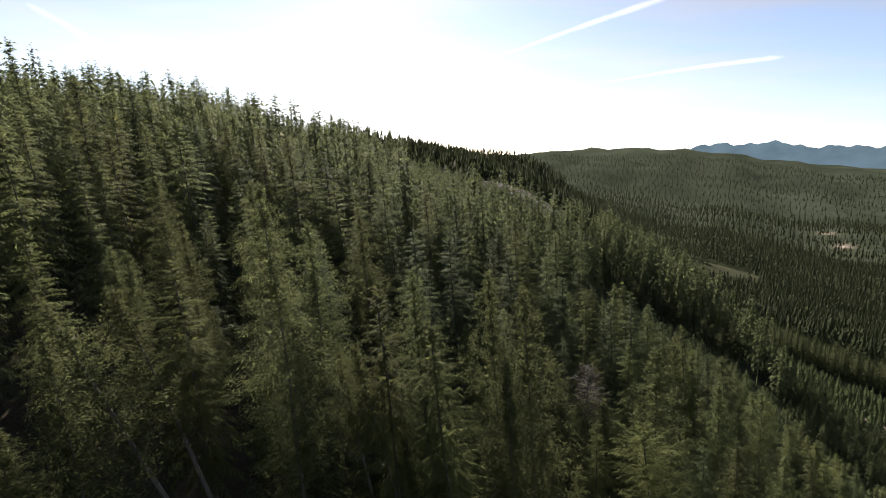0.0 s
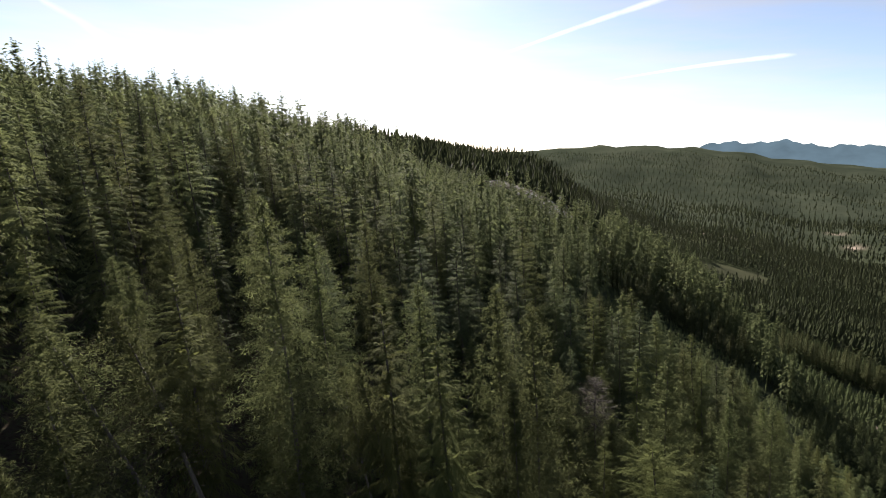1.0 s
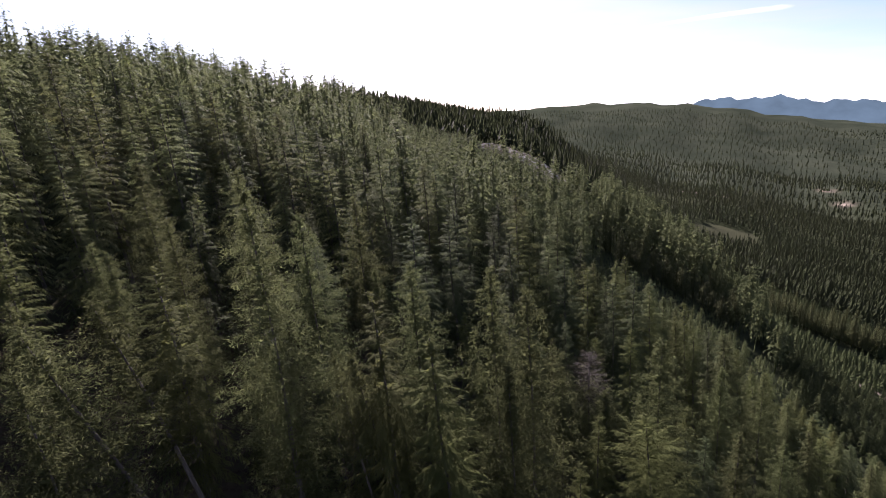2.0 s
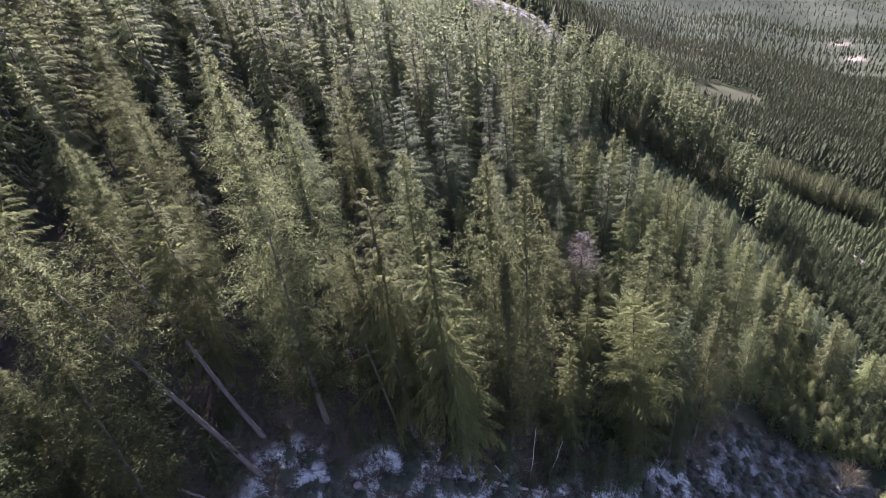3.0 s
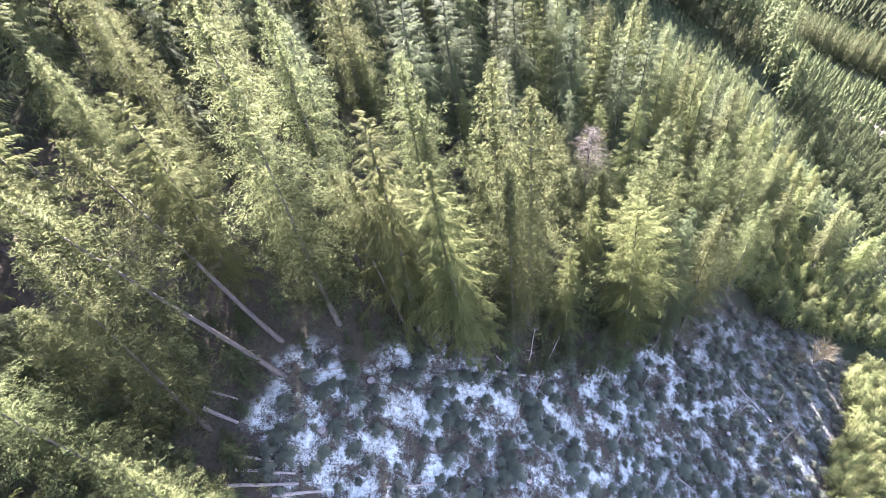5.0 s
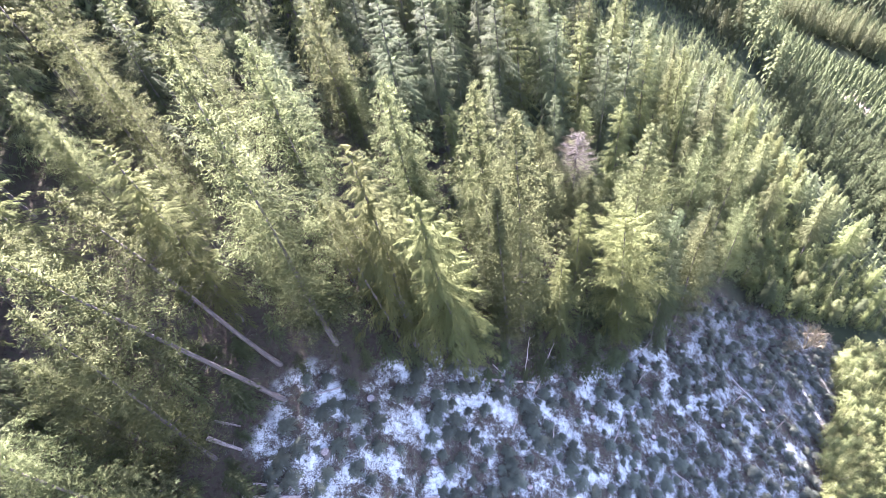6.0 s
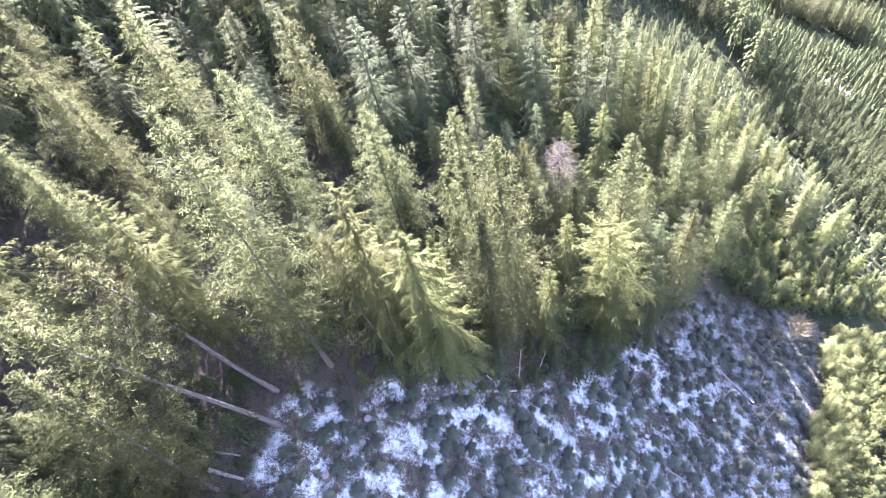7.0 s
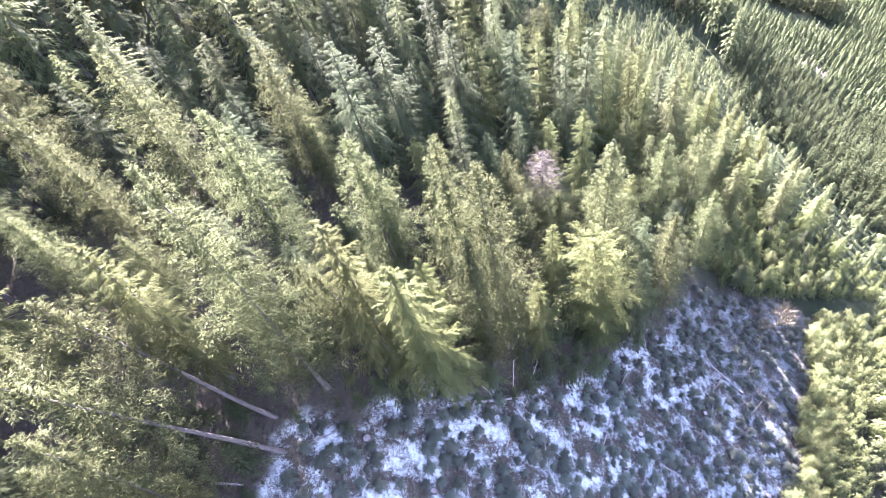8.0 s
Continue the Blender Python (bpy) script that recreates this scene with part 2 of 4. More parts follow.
def ground_material():
    m, nodes, links = material("forest_floor_with_snow")
    tex = nodes.new("ShaderNodeTexCoord")

    def tex_noise(scale, detail, rough=0.6):
        n = nodes.new("ShaderNodeTexNoise")
        n.inputs["Scale"].default_value, n.inputs["Detail"].default_value, n.inputs["Roughness"].default_value = scale, detail, rough
        links.new(tex.outputs["Object"], n.inputs["Vector"])
        return n

    fine, mid, large = tex_noise(2.2, 8, 0.7), tex_noise(0.32, 6, 0.62), tex_noise(0.02, 3)
    soil = ramp(nodes, [(0.3, (0.025, 0.021, 0.016)), (0.5, (0.06, 0.05, 0.038)), (0.6, (0.05, 0.054, 0.03)), (0.8, (0.095, 0.08, 0.062))])
    links.new(fine.outputs["Fac"], soil.inputs[0])
    # snow lies in patches of the clearing; the clearing is a vertex attribute
    area = nodes.new("ShaderNodeAttribute")
    area.attribute_name = "open_ground"
    add = nodes.new("ShaderNodeMath")
    add.operation = "MULTIPLY_ADD"
    add.inputs[1].default_value = 0.34
    links.new(fine.outputs["Fac"], add.inputs[0])
    links.new(mid.outputs["Fac"], add.inputs[2])
    speckle = tex_noise(7.5, 5, 0.8)
    broken = nodes.new("ShaderNodeMath")
    broken.operation = "MULTIPLY_ADD"
    broken.inputs[1].default_value = 0.75
    links.new(speckle.outputs["Fac"], broken.inputs[0])
    links.new(add.outputs[0], broken.inputs[2])
    halved = nodes.new("ShaderNodeMath")
    halved.inputs[1].default_value = -0.5
    links.new(broken.outputs[0], halved.inputs[0])
    edge = ramp(nodes, [(0.515, (0, 0, 0)), (0.66, (1, 1, 1))])
    links.new(halved.outputs[0], edge.inputs[0])
    mask = nodes.new("ShaderNodeMath")
    mask.operation = "MULTIPLY"
    links.new(edge.outputs[0], mask.inputs[0])
    links.new(area.outputs["Fac"], mask.inputs[1])
    snow = ramp(nodes, [(0.3, (0.3, 0.322, 0.29)), (0.7, (0.48, 0.515, 0.465))])
    links.new(fine.outputs["Fac"], snow.inputs[0])
    mix = nodes.new("ShaderNodeMix")
    mix.data_type = "RGBA"
    links.new(mask.outputs[0], mix.inputs["Factor"])
    links.new(soil.outputs[0], mix.inputs["A"])
    links.new(snow.outputs[0], mix.inputs["B"])
    # bare sandy cuts and grassy fields down the valley
    bare = nodes.new("ShaderNodeAttribute")
    bare.attribute_name = "bare_sand"
    sand = ramp(nodes, [(0.35, (0.3, 0.24, 0.18)), (0.65, (0.5, 0.42, 0.33))])
    links.new(large.outputs["Fac"], sand.inputs[0])
    mix2 = nodes.new("ShaderNodeMix")
    mix2.data_type = "RGBA"
    links.new(bare.outputs["Fac"], mix2.inputs["Factor"])
    links.new(mix.outputs["Result"], mix2.inputs["A"])
    links.new(sand.outputs[0], mix2.inputs["B"])
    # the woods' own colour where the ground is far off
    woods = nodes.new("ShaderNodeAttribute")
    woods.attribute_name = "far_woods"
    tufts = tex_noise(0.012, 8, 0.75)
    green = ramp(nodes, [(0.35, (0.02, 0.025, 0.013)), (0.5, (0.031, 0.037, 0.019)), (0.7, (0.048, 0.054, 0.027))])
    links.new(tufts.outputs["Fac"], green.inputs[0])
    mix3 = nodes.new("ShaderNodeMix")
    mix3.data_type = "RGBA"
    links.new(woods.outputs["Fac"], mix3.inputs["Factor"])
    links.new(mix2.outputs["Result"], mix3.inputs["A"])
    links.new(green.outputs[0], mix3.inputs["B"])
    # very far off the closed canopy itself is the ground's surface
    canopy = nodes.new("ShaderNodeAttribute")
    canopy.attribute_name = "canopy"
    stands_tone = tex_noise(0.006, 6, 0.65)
    # a little lighter and bluer than the nearer floor, with haze put into the colour
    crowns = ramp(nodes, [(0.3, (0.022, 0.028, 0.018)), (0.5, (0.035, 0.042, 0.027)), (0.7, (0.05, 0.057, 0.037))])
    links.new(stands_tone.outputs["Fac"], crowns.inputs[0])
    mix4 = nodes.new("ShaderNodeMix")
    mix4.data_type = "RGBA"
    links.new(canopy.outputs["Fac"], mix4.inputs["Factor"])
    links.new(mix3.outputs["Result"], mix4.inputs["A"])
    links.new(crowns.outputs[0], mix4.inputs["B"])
    shader = nodes.new("ShaderNodeBsdfPrincipled")
    shader.inputs["Roughness"].default_value = 0.9
    shader.inputs["Specular IOR Level"].default_value = 0.0
    links.new(mix4.outputs["Result"], shader.inputs["Base Color"])
    bump = nodes.new("ShaderNodeBump")
    bump.inputs["Strength"].default_value, bump.inputs["Distance"].default_value = 0.7, 0.25
    links.new(add.outputs[0], bump.inputs["Height"])
    links.new(bump.outputs[0], shader.inputs["Normal"])
    out = nodes.new("ShaderNodeOutputMaterial")
    links.new(shader.outputs[0], out.inputs[0])
    return m


# open places in the far woods: x, y, half length, half width, heading in degrees, sand share
OPENINGS = [
    (765, 970, 190, 6.5, 61, 0.6),
    (140, 144, 8, 3.6, -48, 0.22),
    (225, 410, 95, 34, 39, 0.02),
    (420, 760, 55, 40, -40, 0.08),
    (56, 292, 43, 21, -43, 0.06),
    (158, 180, 19, 9, -20, 0.0),
]


def in_opening(x, y, grow=1.0):
    """The sand share of the opening at a place, or -1 in the woods."""
    share = np.full(np.shape(x), -1.0)
    for ox, oy, hl, hw, heading, sandy in OPENINGS:
        a = radians(heading)
        u, v = (x - ox) * math.cos(a) + (y - oy) * math.sin(a), -(x - ox) * math.sin(a) + (y - oy) * math.cos(a)
        wob = 1 + 0.25 * np.sin(u * 0.13 + ox) + 0.15 * np.sin(u * 0.31 + oy)
        share = np.where((u / hl) ** 2 + (v / (hw * wob)) ** 2 < grow, sandy, share)
    return share


def build_ground():
    gx, gy = grid_line(-3400, 3400, 5, 1.7), grid_line(-600, 4300, 30, 1.7)
    X, Y = np.meshgrid(gx, gy)
    Z = height(X, Y)
    nx, ny = len(gx), len(gy)
    i = np.arange(nx * ny).reshape(ny, nx)
    faces = np.stack([i[:-1, :-1], i[:-1, 1:], i[1:, 1:], i[1:, :-1]], -1).reshape(-1, 4)
    me = bpy.data.meshes.new("ground")
    n = nx * ny
    me.vertices.add(n)
    me.vertices.foreach_set("co", np.stack([X, Y, Z], -1).astype(np.float32).ravel())
    me.loops.add(4 * len(faces))
    me.loops.foreach_set("vertex_index", faces.astype(np.int32).ravel())
    me.polygons.add(len(faces))
    me.polygons.foreach_set("loop_start", np.arange(0, 4 * len(faces), 4, dtype=np.int32))
    me.polygons.foreach_set("use_smooth", np.ones(len(faces), dtype=bool))
    me.materials.append(ground_material())
    share = in_opening(X, Y)
    R = np.hypot(X, Y)
    snowy = np.abs(share - 0.06) < 0.005
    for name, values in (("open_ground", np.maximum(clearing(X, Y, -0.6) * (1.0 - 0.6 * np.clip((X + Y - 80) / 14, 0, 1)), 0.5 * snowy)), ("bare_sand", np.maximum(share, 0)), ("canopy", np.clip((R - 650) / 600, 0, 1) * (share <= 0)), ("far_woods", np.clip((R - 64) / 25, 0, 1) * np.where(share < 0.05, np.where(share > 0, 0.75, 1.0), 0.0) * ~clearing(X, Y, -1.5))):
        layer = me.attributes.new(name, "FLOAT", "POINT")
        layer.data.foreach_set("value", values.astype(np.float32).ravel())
    me.update(calc_edges=True)
    return tagged(new("ground", me), "dark forest floor with snow patches in the clearing", "ground", kind="structure")


ground = build_ground()


# ---- trees ----
UP = np.array([0.0, 0.0, 1.0])


def unit_rows(v):
    return v / (np.linalg.norm(v, axis=-1, keepdims=True) + 1e-9)


def sprays(rng, p, d, l, ratio, face, tilt):
    """Needle sprays: pointed slivers at points p along ways d, of length l, lying in planes of about the normals face."""
    n = len(p)
    d = unit_rows(d)
    w = unit_rows(np.cross(d, face + rng.normal(0, tilt, (n, 3))))
    wide = (l * rng.uniform(ratio * 0.75, ratio * 1.25, n))[:, None]
    a = p - d * (l * 0.2)[:, None]
    tip = p + d * l[:, None] - UP * (l * 0.15)[:, None]
    return np.stack([a + w * wide, tip, a - w * wide], 1)


def stem_flakes(tall, thick):
    """A slim stem with its leading shoot, as four long slivers round the axis."""
    a = np.arange(4) * 1.5708
    foot = np.stack([thick * np.cos(a), thick * np.sin(a), np.zeros(4)], 1)
    tris = np.stack([foot, np.roll(foot, -1, axis=0), np.tile([0.0, 0.0, tall + 0.4], (4, 1))], 1)
    return tris, unit_rows(foot)


def frond(rng, base, heading, length, rise, droop, pairs, per, size, ratio, loose=0.0):
    """One bough: a drooping axis with feathered branchlets on both sides, flat or, where loose, turned every way. Returns slivers and their mean normals."""
    out = np.array([math.cos(heading), math.sin(heading), 0.0])
    side = np.array([-math.sin(heading), math.cos(heading), 0.0])
    m = 2 * pairs
    t = np.clip(np.repeat(np.linspace(0.1, 0.98, pairs), 2) + rng.uniform(-0.04, 0.04, m), 0.04, 1.0)
    sign = np.tile([1.0, -1.0], pairs)
    angle = sign * rng.uniform(0.7, 1.1, m) * (1.0 - 0.4 * t)
    slope = rise - 2 * droop * t
    roll = rng.normal(0, 0.18 + 0.35 * loose)
    flat = unit_rows(UP - out * slope[:, None] + side * (roll + 0.3 * sign)[:, None] + rng.normal(0, 0.45 * loose, (m, 3)))
    p = base + out * (length * t)[:, None] + UP * (length * (rise * t - droop * t * t))[:, None]
    d = unit_rows(out * np.cos(angle)[:, None] + side * np.sin(angle)[:, None] + UP * (slope - 0.12 - 0.25 * rng.random(m) + loose * rng.uniform(-0.3, 0.8, m))[:, None])
    reach = (0.1 + length * 0.4 * np.minimum(1, t * 4) * (1.0 - 0.85 * t)) * rng.uniform(0.65, 1.25, m)
    f = (np.arange(per) + 0.6) / per
    along = reach[:, None] * f[None, :]
    q = p[:, None, :] + d[:, None, :] * along[..., None] - UP * (0.22 * along * f[None, :])[..., None]
    swing = np.tile([0.5, -0.5], per)[:per] * rng.uniform(0.5, 1.3, (m, per))
    way = d[:, None, :] + np.cross(flat, d)[:, None, :] * swing[..., None] - UP * (0.25 * f)[None, :, None]
    face = np.repeat(flat, per, axis=0)
    q, way = q.reshape(-1, 3) + rng.normal(0, 0.03, (m * per, 3)), way.reshape(-1, 3)
    l = size * rng.uniform(0.75, 1.3, len(q))
    lay = unit_rows(face + out * 0.3 + rng.normal(0, 0.13 + 0.04 * loose, face.shape))
    return sprays(rng, q, way, l, ratio, face, 0.22 + 0.3 * loose), lay


def clumped_bough(rng, base, heading, length, rise, droop, puffs, count, size, ratio):
    """One bough that ends in rounded clumps of needle sprays. Returns slivers and their mean normals."""
    out = np.array([math.cos(heading), math.sin(heading), 0.0])
    side = np.array([-math.sin(heading), math.cos(heading), 0.0])
    t = np.clip(np.linspace(0.22, 0.98, puffs) + rng.uniform(-0.08, 0.08, puffs), 0.15, 1.0)
    spread = rng.uniform(-1, 1, puffs) * length * 0.28 * (1.25 - t)
    c = base + out * (length * t)[:, None] + side * spread[:, None] + UP * (length * (rise * t - droop * t * t) + rng.uniform(-0.2, 0.2, puffs))[:, None]
    r = np.minimum(0.22 + 0.22 * length, 0.85) * rng.uniform(0.75, 1.3, puffs)
    n = puffs * count
    u = unit_rows(rng.normal(0, 1, (n, 3)) + UP * 0.45 + out * 0.25)
    rr = np.repeat(r, count)
    p = np.repeat(c, count, axis=0) + u * np.array([1.0, 1.0, 0.7]) * (rr * rng.uniform(0.0, 1.0, n) ** 0.4)[:, None]
    way = u * 0.6 + out * 0.5 + rng.normal(0, 0.6, (n, 3))
    lay = unit_rows(u + UP * 0.15 + rng.normal(0, 0.08, (n, 3)))
    return sprays(rng, p, way, size * rng.uniform(0.7, 1.3, n), ratio, lay, 0.5), lay


def crown_sprays(rng, tall, bare, reach, form, whorl_gap, boughs, twigs, per, size, ratio=0.2, top=0.0, inner=0):
    """A conifer's crown for a tree of that height: slivers and their mean normals. form: 'spire' has a pointed top and flat drooping boughs, 'bushy' a blunt, full one, 'fir' a full one with loose boughs. top: the share of the height left bare above. inner: shoots about the trunk at each whorl."""
    parts, lays = [], []
    low = tall * bare
    z = tall * (1 - top) - 0.2
    swell = rng.uniform(0, 6.28)
    while z > low:
        f = (tall - z) / (tall - low)
        lobes = 1 + 0.14 * math.sin(f * 17 + swell) + 0.1 * math.sin(f * 31 + 2 * swell)
        if form == "spire":
            r = reach * (0.04 + 0.96 * min(1, f * 1.35) ** 0.72) * (1 - 0.3 * max(0, f - 0.75) / 0.25) * lobes
            rise, droop = 0.45 - 0.65 * f, 0.16 + 0.28 * f
        elif form == "fir":
            r = reach * (0.03 + 0.97 * min(1, f * 1.45) ** 0.8) * (1 - 0.35 * max(0, f - 0.7) / 0.3) * lobes
            rise, droop = 0.6 - 0.7 * f, 0.1 + 0.16 * f
        else:
            r = reach * (0.14 + 0.86 * min(1, f * 2.4) ** 0.65) * (1 - 0.45 * max(0, f - 0.6) / 0.4) * lobes
            rise, droop = 0.7 - 0.75 * f, 0.1 + 0.14 * f
        k = max(3, int(round(boughs * (0.6 + 0.4 * min(1, f * 3)))))
        start = rng.uniform(0, 6.28)
        for j in range(k):
            if rng.random() < 0.08 + 0.2 * max(0, f - 0.6):
                continue
            heading = start + 6.2832 * j / k + rng.uniform(-0.45, 0.45)
            length = max(0.25, r * rng.uniform(0.55, 1.28))
            base = np.array([0, 0, z + rng.uniform(-0.4, 0.4) * whorl_gap])
            lift = rise + rng.uniform(-0.15, 0.15)
            share = min(1.2, length / reach)
            if form == "fir":
                one = clumped_bough(rng, base, heading, length, lift, droop, max(2, int(round(twigs * 0.27 * (0.3 + 0.7 * share)))), int(per * (1.5 + 6.5 * min(1, share))), size, ratio)
            else:
                one = frond(rng, base, heading, length, lift, droop, max(2, int(round(twigs * (0.2 + 0.8 * share)))), max(2, int(round(per * (0.4 + 0.6 * share)))), min(size, 0.12 + 0.5 * length), ratio, 0.0 if form == "spire" else 0.35)
            parts.append(one[0])
            lays.append(one[1])
        k = min(inner, 6) if f < 0.18 else inner
        if k:  # short shoots close about the trunk
            a = rng.uniform(0, 6.28, k)
            u = np.stack([np.cos(a), np.sin(a), rng.uniform(0.0, 0.8, k)], 1)
            near_axis = u * np.array([1, 1, 0]) * rng.uniform(0.04, 0.1 + 0.34 * r, k)[:, None] + UP * (z + rng.uniform(-0.6, 0.6, k) * whorl_gap)[:, None]
            lay = unit_rows(u + UP * 0.3 + rng.normal(0, 0.2, (k, 3)))
            parts.append(sprays(rng, near_axis, np.cross(u, UP) * rng.choice([-1.0, 1.0], k)[:, None] + UP * 0.5 + u * 0.5, min(max(0.55, size), 0.3 + 0.35 * r) * rng.uniform(0.7, 1.2, k), 0.24, u, 0.5))
            lays.append(lay)
        z -= whorl_gap * rng.uniform(0.75, 1.25) * (0.5 + 0.5 * min(1, f * 2.2))
    return np.concatenate(parts), np.concatenate(lays)


def tube(path, radii, sides=7):
    """Verts and faces of a tapered round bar along a path."""
    verts, faces = [], []
    for (p, r) in zip(path, radii):
        for k in range(sides):
            a = 6.28318 * k / sides
            verts.append((p[0] + r * math.cos(a), p[1] + r * math.sin(a), p[2]))
    for i in range(len(path) - 1):
        for k in range(sides):
            a, b = i * sides + k, i * sides + (k + 1) % sides
            faces.append((a, b, b + sides, a + sides))
    verts.append(tuple(path[-1]))
    for k in range(sides):
        faces.append(((len(path) - 1) * sides + k, (len(path) - 1) * sides + (k + 1) % sides, len(verts) - 1))
    return verts, faces


def stick(verts, faces, a, b, ra, rb, sides=4):
    """Adds a straight tapered stick from a to b."""
    a, b = Vector(a), Vector(b)
    d = (b - a).normalized()
    u = d.orthogonal().normalized()
    v = d.cross(u)
    n = len(verts)
    for p, r in ((a, ra), (b, rb)):
        for k in range(sides):
            t = 6.28318 * k / sides
            verts.append(tuple(p + u * (r * math.cos(t)) + v * (r * math.sin(t))))
    for k in range(sides):
        faces.append((n + k, n + (k + 1) % sides, n + sides + (k + 1) % sides, n + sides + k))
    faces.append(tuple(n + sides + k for k in range(sides)))
    faces.append(tuple(n + k for k in reversed(range(sides))))


def trunk_mesh(rng, tall, bare, thick):
    n = 9
    path = [(0.12 * math.sin(i * 0.9), 0.1 * math.sin(i * 0.7 + 1), -1.2 + (tall + 1.0) * i / (n - 1)) for i in range(n)]
    radii = [thick * (1.35 if i == 0 else 1.0) * (1 - i / (n - 1)) ** 0.8 * (0.65 if 2 + bare * n < i < 7 else 1.0) + 0.02 for i in range(n)]
    verts, faces = tube(path, radii)
    # dead snags below the crown
    for _ in range(26 if tall > 12 else 5):
        z = rng.uniform(tall * bare * 0.35, tall * (bare + 0.25))
        a, l = rng.uniform(0, 6.28), rng.uniform(0.4, 1.7)
        stick(verts, faces, (0, 0, z), (l * math.cos(a), l * math.sin(a), z + rng.uniform(-0.5, 0.15)), 0.035, 0.008, 3)
    return mesh_from("trunk", verts, faces, BARK, True)


def make_tree(name, seed, tall, bare, reach, form, mat, label, gap=0.82, boughs=6, twigs=7, per=5, size=0.26, thick=0.3, ratio=0.19, top=0.0):
    """A tree at the origin: an Empty with its trunk and crown."""
    rng = np.random.default_rng(seed)
    root = tagged(new(name), label, "tree")
    for part_name, me in (("trunk", trunk_mesh(rng, tall, bare, thick)), ("crown", flakes_mesh("crown", *crown_sprays(rng, tall, bare, reach, form, gap, boughs, twigs, per, size, ratio, top, 0 if tall < 12 else 14 if form == "fir" else 9), mat))):
        ob = new(part_name, me)
        ob.parent = root
    root["tall"] = tall
    return root


def dying_tree(seed, tall):
    """A conifer whose upper third is dry: bare red-brown twigs over a green crown."""
    root = make_tree("dying_tree", seed, tall, 0.14, 3.7, "bushy", NEEDLES_FIR, DRY_LABEL, 0.85, 6, 8, 5, 0.28, 0.24, 0.2, top=0.24)
    rng = np.random.default_rng(seed + 1)
    verts, faces = [], []
    for _ in range(190):
        z = tall * rng.uniform(0.62, 1.0)
        f = (tall - z) / (tall * 0.4)
        a, l = rng.uniform(0, 6.28), (0.5 + 2.7 * f ** 0.6) * rng.uniform(0.6, 1.15)
        way = Vector((math.cos(a), math.sin(a), rng.uniform(-0.1, 0.45)))
        foot, end = Vector((0, 0, z)), Vector((0, 0, z)) + way * l
        stick(verts, faces, foot, end, 0.03, 0.012, 3)
        for _ in range(7):
            p = foot.lerp(end, rng.uniform(0.3, 1.0))
            stick(verts, faces, p, p + (way * 0.5 + Vector(rng.normal(0, 0.6, 3))).normalized() * rng.uniform(0.3, 0.7), 0.018, 0.01, 3)
    twigs = new("dead_top", mesh_from("dead_top", verts, faces, DRY_TWIGS))
    twigs.parent = root
    twigs["label"] = "bare reddish brown dead twigs"
    dry = new("dry_needles", flakes_mesh("dry_needles", *crown_sprays(rng, tall, 0.64, 2.6, "bushy", 0.9, 5, 6, 4, 0.2, 0.12), NEEDLES_DRY))
    dry.parent = root
    return root


